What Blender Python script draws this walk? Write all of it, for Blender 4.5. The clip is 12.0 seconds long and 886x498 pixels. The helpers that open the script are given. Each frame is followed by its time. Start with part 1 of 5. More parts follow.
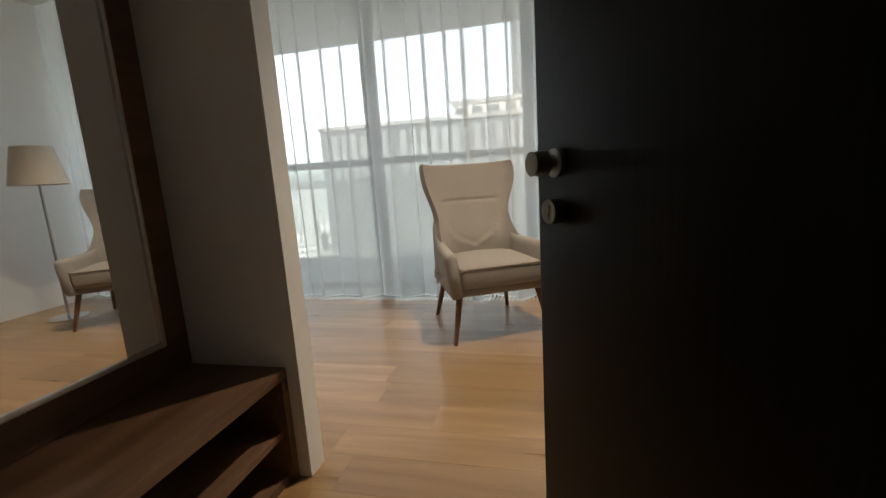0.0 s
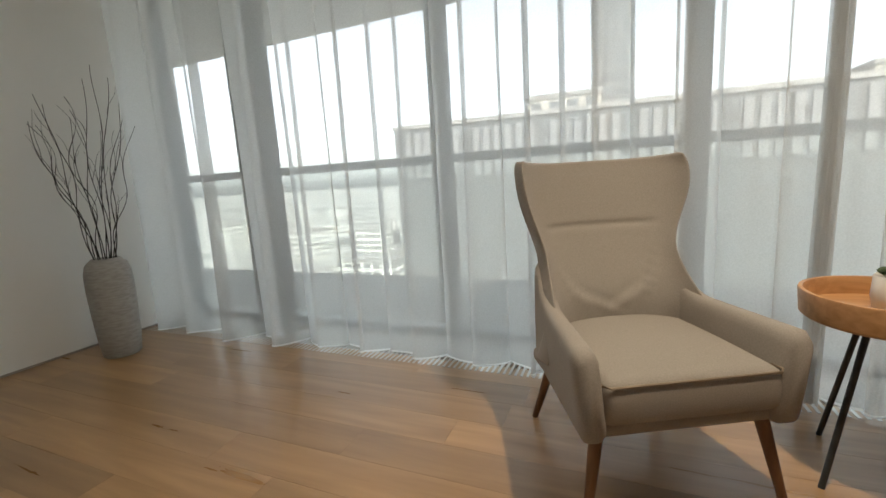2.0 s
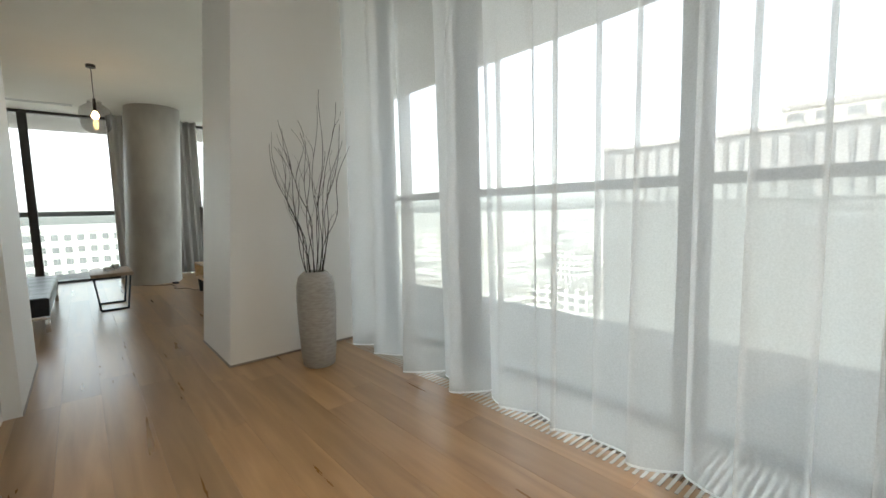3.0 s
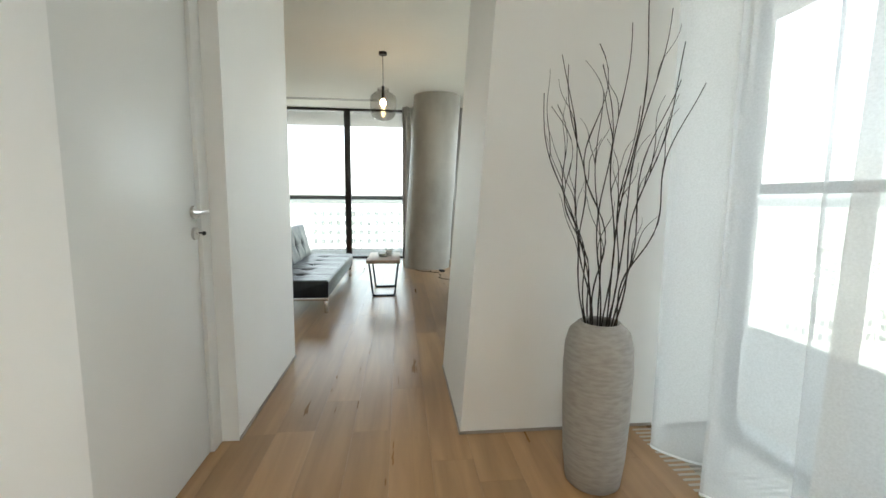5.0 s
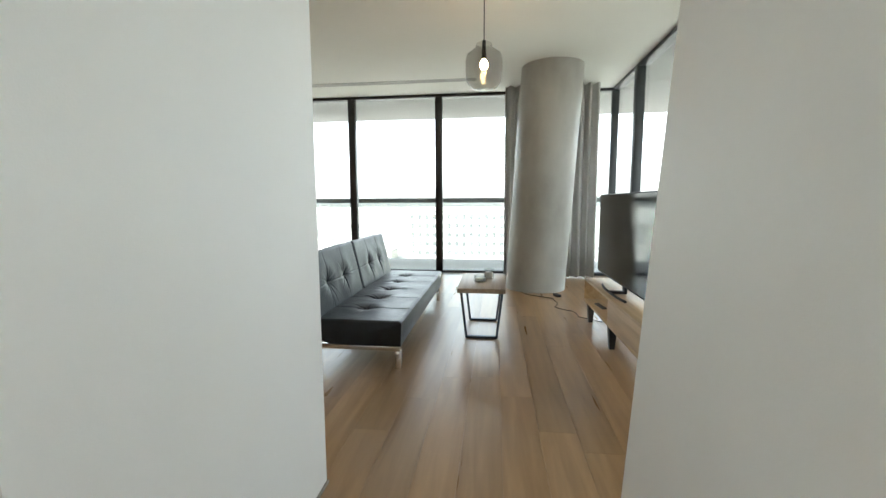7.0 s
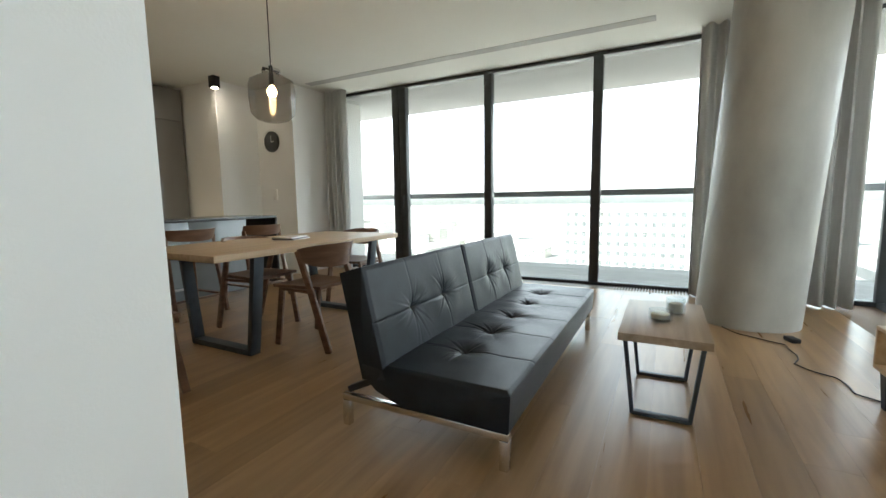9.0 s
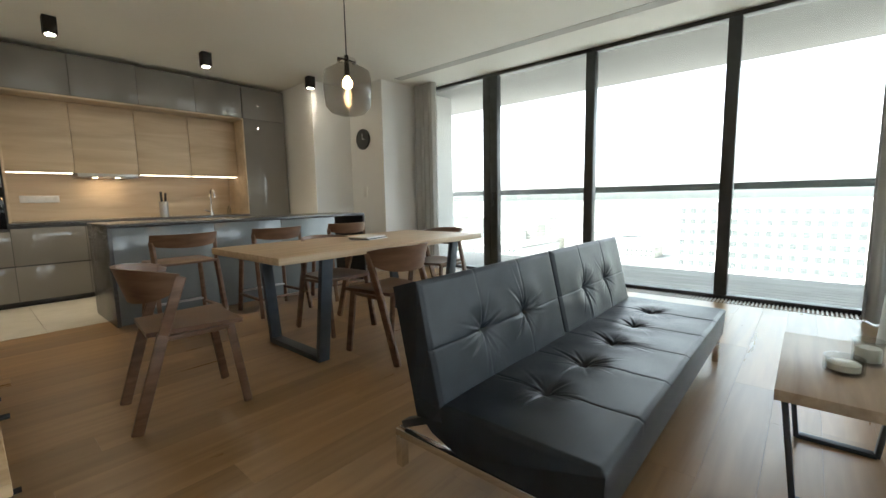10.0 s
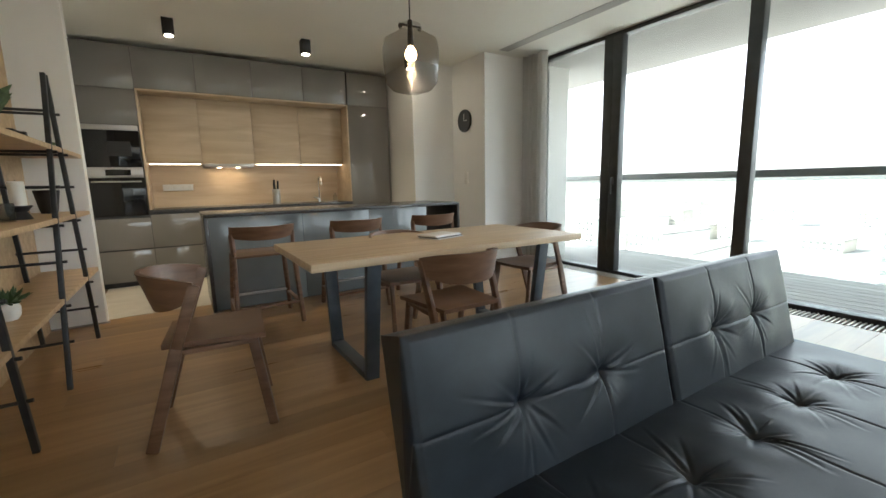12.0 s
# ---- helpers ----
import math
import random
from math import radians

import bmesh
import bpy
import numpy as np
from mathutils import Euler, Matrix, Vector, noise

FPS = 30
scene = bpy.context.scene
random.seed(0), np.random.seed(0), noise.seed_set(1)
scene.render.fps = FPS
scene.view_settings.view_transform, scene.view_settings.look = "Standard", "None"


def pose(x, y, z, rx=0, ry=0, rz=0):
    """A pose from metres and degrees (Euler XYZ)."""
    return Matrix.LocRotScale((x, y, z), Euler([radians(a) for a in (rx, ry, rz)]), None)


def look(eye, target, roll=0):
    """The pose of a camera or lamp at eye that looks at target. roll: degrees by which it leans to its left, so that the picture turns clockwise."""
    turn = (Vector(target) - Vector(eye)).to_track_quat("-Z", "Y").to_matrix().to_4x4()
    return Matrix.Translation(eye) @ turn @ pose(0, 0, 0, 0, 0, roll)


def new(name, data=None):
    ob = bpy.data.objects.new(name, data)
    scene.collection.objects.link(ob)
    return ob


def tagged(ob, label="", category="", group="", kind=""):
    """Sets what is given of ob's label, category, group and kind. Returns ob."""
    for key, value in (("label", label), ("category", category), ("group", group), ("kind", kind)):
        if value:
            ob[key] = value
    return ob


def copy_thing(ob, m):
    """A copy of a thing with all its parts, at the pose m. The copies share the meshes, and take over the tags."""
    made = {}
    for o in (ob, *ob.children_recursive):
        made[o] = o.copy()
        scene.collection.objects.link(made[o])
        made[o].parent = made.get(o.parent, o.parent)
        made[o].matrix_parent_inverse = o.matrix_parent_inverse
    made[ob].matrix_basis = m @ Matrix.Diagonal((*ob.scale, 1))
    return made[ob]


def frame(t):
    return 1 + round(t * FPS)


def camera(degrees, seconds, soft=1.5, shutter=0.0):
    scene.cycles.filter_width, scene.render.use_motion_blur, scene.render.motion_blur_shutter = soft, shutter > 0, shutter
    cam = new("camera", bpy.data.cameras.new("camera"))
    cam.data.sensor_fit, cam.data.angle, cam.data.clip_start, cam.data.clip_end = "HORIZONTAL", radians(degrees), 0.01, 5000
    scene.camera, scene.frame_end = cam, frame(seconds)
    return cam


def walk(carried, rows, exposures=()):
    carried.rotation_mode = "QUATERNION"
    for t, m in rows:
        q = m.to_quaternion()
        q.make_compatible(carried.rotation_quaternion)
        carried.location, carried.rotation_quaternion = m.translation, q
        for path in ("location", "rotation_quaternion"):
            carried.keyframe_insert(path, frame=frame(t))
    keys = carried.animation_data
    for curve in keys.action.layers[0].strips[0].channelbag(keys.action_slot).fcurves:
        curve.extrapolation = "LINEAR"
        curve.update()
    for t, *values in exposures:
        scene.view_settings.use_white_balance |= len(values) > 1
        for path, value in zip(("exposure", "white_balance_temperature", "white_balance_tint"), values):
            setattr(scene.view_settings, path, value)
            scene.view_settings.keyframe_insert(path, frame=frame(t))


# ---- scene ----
cam = camera(93.1, 12.0)
PATH = [
    (0, (-0.328, 0.223, 0.981), (-0.782, 2.141, 0.641), -3.7),
    (0.5, (-0.391, 0.535, 1.005), (-0.825, 2.454, 0.65), -3.7),
    (1, (-0.472, 0.815, 0.991), (-0.902, 2.738, 0.647), -3.7),
    (1.5, (-0.602, 1.114, 1.014), (-1.084, 3.023, 0.662), -3.6),
    (2, (-0.749, 1.388, 1.023), (-1.515, 3.206, 0.695), -3.5),
    (2.5, (-0.901, 1.624, 1.01), (-2.045, 3.252, 0.81), -2.2),
    (3, (-1.087, 1.831, 1.049), (-2.595, 3.132, 0.86), -1.5),
    (3.5, (-1.36, 2.006, 1.073), (-3.106, 2.959, 0.866), -0.7),
    (5.5, (-2.664, 2.274, 1.111), (-4.65, 2.3, 0.879), 0.4),
    (6, (-3.031, 2.268, 1.103), (-5.015, 2.152, 0.873), 0.3),
    (6.5, (-3.401, 2.223, 1.109), (-5.381, 2.047, 0.884), 0.3),
    (6.7, (-3.548, 2.197, 1.107), (-5.527, 2.003, 0.886), 0.1),
    (8.3, (-4.623, 2.114, 1.06), (-6.504, 1.471, 0.835), -0.9),
    (8.5, (-4.72, 2.09, 1.049), (-6.58, 1.388, 0.829), -0.7),
    (9, (-4.961, 2.051, 1.043), (-6.717, 1.121, 0.818), -0.8),
    (9.5, (-5.17, 1.972, 1.042), (-6.808, 0.847, 0.814), -0.9),
    (10, (-5.352, 1.926, 1.053), (-6.849, 0.62, 0.816), -1.1),
    (10.5, (-5.512, 1.918, 1.053), (-6.825, 0.434, 0.778), -1.0),
    (11, (-5.687, 1.863, 1.062), (-6.888, 0.292, 0.765), -1.1),
    (11.5, (-5.835, 1.795, 1.086), (-6.944, 0.159, 0.781), -1.1),
    (12, (-5.995, 1.738, 1.116), (-7.034, 0.057, 0.807), -1.3),
]
EXPOSURES = [(0.0, 2.25, 6600, 10), (1.5, 2.15, 6700, 10), (2.5, 2.5, 6700, 10), (3.5, 2.95, 6650, 9), (5.5, 3.35, 6550, 8), (8.5, 3.3, 6450, 8), (12.0, 3.4, 6450, 9)]
walk(cam, [(t, look(eye, target, roll)) for t, eye, target, roll in PATH], EXPOSURES)

# ---- world, sun and exposure ----
world = bpy.data.worlds.new("sky")
scene.world = world
world.use_nodes = True
wn = world.node_tree
sky = wn.nodes.new("ShaderNodeTexSky")
sky.sky_type, sky.sun_disc = "NISHITA", False
sky.sun_elevation, sky.sun_rotation = radians(42), radians(140)
sky.dust_density, sky.air_density = 2.5, 0.8
haze = wn.nodes.new("ShaderNodeHueSaturation")  # hazy, nearly white daylight
haze.inputs["Saturation"].default_value = 0.3
wn.links.new(sky.outputs[0], haze.inputs["Color"])
wn.links.new(haze.outputs[0], wn.nodes["Background"].inputs[0])
wn.nodes["Background"].inputs[1].default_value = 0.15
sun = new("sun", bpy.data.lights.new("sun", "SUN"))
sun.data.energy, sun.data.angle, sun.data.color = 2.0, radians(0.5), (1.0, 0.95, 0.87)
sun.matrix_world = look((32, -38, 45), (0, 0, 0))

# ---- materials ----
def mat(name, colour, rough=0.5, metal=0.0):
    m = bpy.data.materials.new(name)
    m.use_nodes = True
    b = m.node_tree.nodes["Principled BSDF"]
    b.inputs["Base Color"].default_value = (*colour, 1)
    b.inputs["Roughness"].default_value = rough
    b.inputs["Metallic"].default_value = metal
    return m


def grain(m, dark, light, scale=(8, 8, 8), detail=4.0, bump=0.0, bump_scale=200.0, rough=None, kind="noise", per_object=0.0, coat=0.0, island=False):
    """Two scales of variation: broad tone between two colours, fine relief."""
    t, b = m.node_tree, m.node_tree.nodes["Principled BSDF"]
    co = t.nodes.new("ShaderNodeTexCoord")
    mp = t.nodes.new("ShaderNodeMapping")
    mp.inputs["Scale"].default_value = scale
    t.links.new(co.outputs["Object"], mp.inputs[0])
    vec = mp.outputs[0]
    if per_object:
        info = t.nodes.new("ShaderNodeNewGeometry" if island else "ShaderNodeObjectInfo")
        pick = info.outputs["Random Per Island" if island else "Random"]
        add = t.nodes.new("ShaderNodeVectorMath")
        add.operation = "MULTIPLY_ADD"
        add.inputs[1].default_value = (37, 53, 71)
        t.links.new(pick, add.inputs[0])
        t.links.new(vec, add.inputs[2])
        vec = add.outputs[0]
    n = t.nodes.new("ShaderNodeTexNoise")
    n.inputs["Scale"].default_value, n.inputs["Detail"].default_value = 1.0, detail
    if kind == "wood":
        n.inputs["Distortion"].default_value = 0.5
    t.links.new(vec, n.inputs["Vector"])
    ramp = t.nodes.new("ShaderNodeValToRGB")
    ramp.color_ramp.elements[0].position, ramp.color_ramp.elements[1].position = 0.32, 0.68
    ramp.color_ramp.elements[0].color, ramp.color_ramp.elements[1].color = (*dark, 1), (*light, 1)
    t.links.new(n.outputs[0], ramp.inputs[0])
    out = ramp.outputs[0]
    if per_object:
        hsv = t.nodes.new("ShaderNodeHueSaturation")
        rng = t.nodes.new("ShaderNodeMapRange")
        rng.inputs[3].default_value, rng.inputs[4].default_value = 1 - per_object, 1 + per_object
        t.links.new(pick, rng.inputs[0])
        t.links.new(rng.outputs[0], hsv.inputs["Value"])
        t.links.new(out, hsv.inputs["Color"])
        out = hsv.outputs[0]
    t.links.new(out, b.inputs["Base Color"])
    if rough:
        rr = t.nodes.new("ShaderNodeMapRange")
        rr.inputs[3].default_value, rr.inputs[4].default_value = rough
        t.links.new(n.outputs[0], rr.inputs[0])
        t.links.new(rr.outputs[0], b.inputs["Roughness"])
    if coat:
        b.inputs["Coat Weight"].default_value = coat
        b.inputs["Coat Roughness"].default_value = 0.12
    if bump:
        n2 = t.nodes.new("ShaderNodeTexNoise")
        n2.inputs["Scale"].default_value, n2.inputs["Detail"].default_value = bump_scale, 3.0
        t.links.new(co.outputs["Object"], n2.inputs["Vector"])
        bp = t.nodes.new("ShaderNodeBump")
        bp.inputs["Strength"].default_value, bp.inputs["Distance"].default_value = bump, 0.002
        t.links.new(n2.outputs[0], bp.inputs["Height"])
        t.links.new(bp.outputs[0], b.inputs["Normal"])
    return m


WHITE = grain(mat("white_wall_paint", (0.74, 0.73, 0.70), 0.6), (0.77, 0.765, 0.745), (0.82, 0.815, 0.795), (1.2, 1.2, 0.7), 3, 0.12, 260, (0.5, 0.65))
CEIL = grain(mat("ceiling_paint", (0.76, 0.75, 0.71), 0.8), (0.775, 0.77, 0.715), (0.82, 0.815, 0.76), (0.8, 0.8, 0.8), 3, 0.1, 220)
LACQUER = grain(mat("white_door_lacquer", (0.72, 0.72, 0.70), 0.35), (0.70, 0.70, 0.68), (0.74, 0.74, 0.72), (2, 2, 0.6), 2, 0.05, 300)
OAKFLOOR = grain(mat("oak_floor_plank", (0.42, 0.25, 0.12), 0.3), (0.268, 0.152, 0.065), (0.382, 0.232, 0.11), (1.3, 16, 16), 7, 0.04, 180, (0.24, 0.35), "wood", 0.17)
OAKFIELD = grain(mat("oak_floor_field", (0.42, 0.25, 0.12), 0.3), (0.268, 0.152, 0.065), (0.382, 0.232, 0.11), (1.3, 16, 16), 7, 0.04, 180, (0.24, 0.35), "wood", 0.17, 0.0, True)
JOINT = mat("floor_joint", (0.17, 0.095, 0.042), 0.6)
SKIRT = mat("grey_skirting", (0.30, 0.27, 0.24), 0.5)
OAK = grain(mat("light_oak_veneer", (0.55, 0.38, 0.21), 0.45), (0.44, 0.29, 0.15), (0.60, 0.43, 0.25), (2.0, 22, 22), 6, 0.06, 160, (0.38, 0.5), "wood", 0.05)
COFFEEOAK = grain(mat("brown_oak", (0.36, 0.27, 0.19), 0.45), (0.30, 0.22, 0.15), (0.42, 0.32, 0.23), (2.0, 24, 24), 6, 0.06, 160, (0.35, 0.46), "wood", 0.04)
KITCHENOAK = grain(mat("washed_oak_veneer", (0.52, 0.40, 0.27), 0.45), (0.47, 0.355, 0.235), (0.60, 0.475, 0.335), (1.1, 9, 9), 7, 0.05, 160, (0.4, 0.52), "wood", 0.04)
TABLEOAK = grain(mat("pale_oak", (0.54, 0.41, 0.27), 0.45), (0.46, 0.335, 0.205), (0.60, 0.46, 0.305), (2.0, 24, 24), 6, 0.06, 160, (0.4, 0.5), "wood", 0.05)
WALNUT = grain(mat("brown_stained_wood", (0.16, 0.085, 0.05), 0.42), (0.11, 0.055, 0.03), (0.19, 0.105, 0.062), (5, 5, 26), 5, 0.05, 180, (0.35, 0.48), "wood", 0.06)
NICHEWOOD = grain(mat("dark_walnut_veneer", (0.13, 0.068, 0.038), 0.4), (0.09, 0.045, 0.024), (0.16, 0.085, 0.05), (24, 2, 24), 5, 0.05, 180, (0.35, 0.48), "wood")
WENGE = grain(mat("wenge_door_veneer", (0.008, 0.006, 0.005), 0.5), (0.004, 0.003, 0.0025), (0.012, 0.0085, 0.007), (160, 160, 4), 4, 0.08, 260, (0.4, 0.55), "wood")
GREY = grain(mat("gloss_grey_front", (0.20, 0.19, 0.175), 0.12), (0.19, 0.18, 0.165), (0.21, 0.20, 0.185), (1.5, 1.5, 1.5), 2, 0, 1, (0.012, 0.03), "noise", 0.03)
GREYBASE = mat("dark_carcass_grey", (0.035, 0.035, 0.036), 0.4)
STONE = grain(mat("dark_stone_worktop", (0.06, 0.06, 0.063), 0.25), (0.045, 0.045, 0.048), (0.085, 0.085, 0.088), (60, 60, 60), 5, 0.03, 300, (0.2, 0.32))
GLOSSISL = grain(mat("gloss_blue_grey_panel", (0.25, 0.28, 0.30), 0.15), (0.18, 0.20, 0.21), (0.215, 0.237, 0.247), (3, 3, 3), 3, 0.02, 100, (0.1, 0.2))
TILE = grain(mat("pale_floor_tile", (0.62, 0.58, 0.52), 0.35), (0.56, 0.52, 0.46), (0.65, 0.61, 0.55), (6, 6, 6), 4, 0.04, 200, (0.3, 0.42), "noise", 0.03)
CONCRETE = grain(mat("raw_concrete", (0.34, 0.32, 0.285), 0.75), (0.27, 0.258, 0.228), (0.43, 0.415, 0.375), (2.2, 2.2, 1.1), 9, 0.3, 45, (0.36, 0.55))
ALU = grain(mat("anthracite_window_frame", (0.035, 0.04, 0.043), 0.4), (0.03, 0.034, 0.037), (0.042, 0.047, 0.05), (9, 9, 9), 2, 0.03, 400, (0.34, 0.46))
BLACKSTEEL = grain(mat("black_powder_steel", (0.022, 0.024, 0.027), 0.45), (0.018, 0.02, 0.022), (0.03, 0.033, 0.036), (20, 20, 20), 3, 0.05, 500, (0.38, 0.5))
BLUESTEEL = grain(mat("dark_blue_grey_steel", (0.04, 0.055, 0.07), 0.45), (0.033, 0.046, 0.06), (0.05, 0.066, 0.082), (14, 14, 14), 3, 0.05, 500, (0.38, 0.5))
GRILLE = mat("anodised_grille", (0.52, 0.49, 0.44), 0.4, 0.6)
CHROME = mat("polished_chrome", (0.78, 0.78, 0.78), 0.12, 1.0)
NICKEL = mat("satin_nickel", (0.62, 0.61, 0.59), 0.28, 1.0)
STEEL = mat("brushed_steel", (0.48, 0.47, 0.46), 0.33, 1.0)
LEATHER = grain(mat("black_leather", (0.013, 0.017, 0.023), 0.36), (0.0085, 0.0125, 0.018), (0.0145, 0.0205, 0.0285), (14, 14, 14), 4, 0.25, 420, (0.29, 0.41))
FABRIC = grain(mat("beige_wool_fabric", (0.35, 0.315, 0.275), 0.95), (0.262, 0.234, 0.212), (0.315, 0.283, 0.258), (260, 260, 260), 3, 0.2, 900, (0.9, 1.0))
PIPING = mat("brown_piping", (0.22, 0.17, 0.125), 0.9)
LEGWOOD = grain(mat("walnut_leg", (0.14, 0.065, 0.03), 0.4), (0.1, 0.045, 0.02), (0.18, 0.085, 0.04), (30, 30, 4), 4, 0.03, 200, (0.35, 0.45), "wood")
TRAYWOOD = grain(mat("orange_oak_tray", (0.46, 0.24, 0.10), 0.45), (0.38, 0.19, 0.075), (0.52, 0.28, 0.125), (6, 40, 40), 5, 0.04, 200, (0.4, 0.5), "wood")
CERAMIC = grain(mat("white_ceramic", (0.70, 0.68, 0.64), 0.4), (0.66, 0.64, 0.60), (0.73, 0.71, 0.67), (30, 30, 30), 3, 0.05, 300)
VASE = grain(mat("carved_grey_vase", (0.34, 0.33, 0.31), 0.5), (0.29, 0.283, 0.267), (0.385, 0.376, 0.36), (22, 22, 90), 4, 0.2, 240, (0.45, 0.7))
TWIG = grain(mat("dark_twig_bark", (0.02, 0.016, 0.014), 0.7), (0.012, 0.01, 0.009), (0.045, 0.037, 0.032), (12, 12, 12), 3, 0.3, 300)
LEAF = grain(mat("succulent_leaf", (0.05, 0.09, 0.035), 0.5), (0.03, 0.055, 0.02), (0.075, 0.125, 0.05), (40, 40, 40), 3, 0.05, 200)
PALELEAF = grain(mat("pale_leaf", (0.12, 0.17, 0.09), 0.5), (0.08, 0.12, 0.06), (0.16, 0.22, 0.12), (40, 40, 40), 3, 0.05, 200)
SOIL = mat("potting_soil", (0.03, 0.02, 0.015), 0.95)
BLACK = mat("matt_black", (0.012, 0.012, 0.013), 0.5)
BLACKGLASS = mat("black_glass", (0.006, 0.006, 0.007), 0.06)
SCREEN = mat("television_screen", (0.008, 0.009, 0.011), 0.08)
PLASTIC = mat("white_plastic", (0.72, 0.71, 0.68), 0.4)
WAX = mat("candle_wax", (0.75, 0.72, 0.64), 0.55)
MIRROR = mat("mirror_silver", (0.86, 0.87, 0.87), 0.01, 1.0)
def through_cloth(m, share):
    """Lets part of the daylight glow through a woven cloth."""
    t = m.node_tree
    b, out = t.nodes["Principled BSDF"], t.nodes["Material Output"]
    tr = t.nodes.new("ShaderNodeBsdfTranslucent")
    tr.inputs[0].default_value = (0.62, 0.61, 0.59, 1)
    mx = t.nodes.new("ShaderNodeMixShader")
    mx.inputs[0].default_value = share
    t.links.new(b.outputs[0], mx.inputs[1])
    t.links.new(tr.outputs[0], mx.inputs[2])
    t.links.new(mx.outputs[0], out.inputs[0])
    return m


DRAPE = grain(mat("grey_drape", (0.46, 0.44, 0.41), 0.95), (0.53, 0.51, 0.48), (0.62, 0.60, 0.57), (90, 90, 6), 4, 0.3, 500, (0.9, 1.0))
DECK = grain(mat("grey_deck_board", (0.30, 0.29, 0.28), 0.75), (0.24, 0.23, 0.22), (0.36, 0.35, 0.335), (18, 2, 18), 5, 0.3, 120, (0.65, 0.85), "wood", 0.08)
RAILGREY = grain(mat("grey_handrail", (0.15, 0.17, 0.17), 0.45), (0.135, 0.155, 0.155), (0.165, 0.185, 0.185), (6, 6, 6), 3, 0.04, 300, (0.4, 0.5))
# darker copy of the pale render: the underside's shade is in the colour
SOFFIT_SHADED = grain(mat("shaded_soffit_render", (0.34, 0.335, 0.32), 0.85), (0.31, 0.305, 0.29), (0.37, 0.365, 0.35), (0.6, 0.6, 0.6), 4, 0.2, 60)
RENDERED = grain(mat("pale_render", (0.62, 0.61, 0.58), 0.85), (0.56, 0.55, 0.52), (0.66, 0.65, 0.62), (0.6, 0.6, 0.6), 4, 0.2, 60)
CITY_A = grain(mat("facade_grey", (0.065, 0.064, 0.062), 0.85), (0.085, 0.084, 0.082), (0.115, 0.114, 0.112), (0.050, 0.050, 0.050), 4)
CITY_B = grain(mat("facade_sand", (0.42, 0.39, 0.35), 0.85), (0.37, 0.345, 0.31), (0.47, 0.44, 0.39), (0.1, 0.1, 0.1), 4)
ROOFING = grain(mat("roofing_grey", (0.28, 0.27, 0.26), 0.9), (0.22, 0.21, 0.20), (0.33, 0.32, 0.31), (0.2, 0.2, 0.2), 4)
TARMAC = grain(mat("asphalt", (0.055, 0.055, 0.056), 0.9), (0.045, 0.045, 0.046), (0.07, 0.07, 0.07), (0.1, 0.1, 0.1), 5)
LAND = grain(mat("city_ground", (0.32, 0.31, 0.29), 0.95), (0.13, 0.13, 0.12), (0.50, 0.495, 0.475), (0.03, 0.03, 0.03), 6)
FARGLASS = mat("far_window_glass", (0.12, 0.125, 0.13), 0.25)
CITY_C = grain(mat("facade_mid_grey", (0.20, 0.20, 0.20), 0.85), (0.18, 0.18, 0.18), (0.22, 0.22, 0.22), (0.05, 0.05, 0.05), 4)


for boards in (OAKFLOOR, OAKFIELD):
    boards.node_tree.nodes["Principled BSDF"].inputs["Specular IOR Level"].default_value = 0.9
through_cloth(DRAPE, 0.4)
LEATHER.node_tree.nodes["Principled BSDF"].inputs["Specular IOR Level"].default_value = 0.4
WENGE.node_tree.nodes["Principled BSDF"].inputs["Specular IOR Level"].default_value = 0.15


def glass(name, tint=(0.93, 0.96, 0.95), rough=0.0, thin=True, ior=0.5):
    """A thin pane: clear with a weak mirror on top; or a solid glass."""
    m = bpy.data.materials.new(name)
    m.use_nodes = True
    t = m.node_tree
    t.nodes.remove(t.nodes["Principled BSDF"])
    out = t.nodes["Material Output"]
    gl = t.nodes.new("ShaderNodeBsdfGlossy")
    gl.inputs["Roughness"].default_value = rough
    tr = t.nodes.new("ShaderNodeBsdfTransparent")
    tr.inputs[0].default_value = (*tint, 1)
    lw = t.nodes.new("ShaderNodeLayerWeight")
    lw.inputs[0].default_value = 0.5
    pw = t.nodes.new("ShaderNodeMath")
    pw.operation = "POWER"
    pw.inputs[1].default_value = 4.0
    fr = t.nodes.new("ShaderNodeMapRange")
    fr.inputs[3].default_value, fr.inputs[4].default_value = 0.03, ior
    t.links.new(lw.outputs["Facing"], pw.inputs[0])
    t.links.new(pw.outputs[0], fr.inputs[0])
    mx = t.nodes.new("ShaderNodeMixShader")
    t.links.new(fr.outputs[0], mx.inputs[0])
    t.links.new(tr.outputs[0], mx.inputs[1])
    t.links.new(gl.outputs[0], mx.inputs[2])
    t.links.new(mx.outputs[0], out.inputs[0])
    return m


PANE = glass("clear_pane", ior=0.35)
SMOKE = glass("smoked_glass", (0.74, 0.725, 0.71), 0.0, True, 0.55)
CLEAR = glass("clear_glass_ware", (0.88, 0.90, 0.90), 0.02)


def glow(name, colour, strength):
    m = bpy.data.materials.new(name)
    m.use_nodes = True
    b = m.node_tree.nodes["Principled BSDF"]
    b.inputs["Base Color"].default_value = (*colour, 1)
    b.inputs["Emission Color"].default_value = (*colour, 1)
    b.inputs["Emission Strength"].default_value = strength
    return m


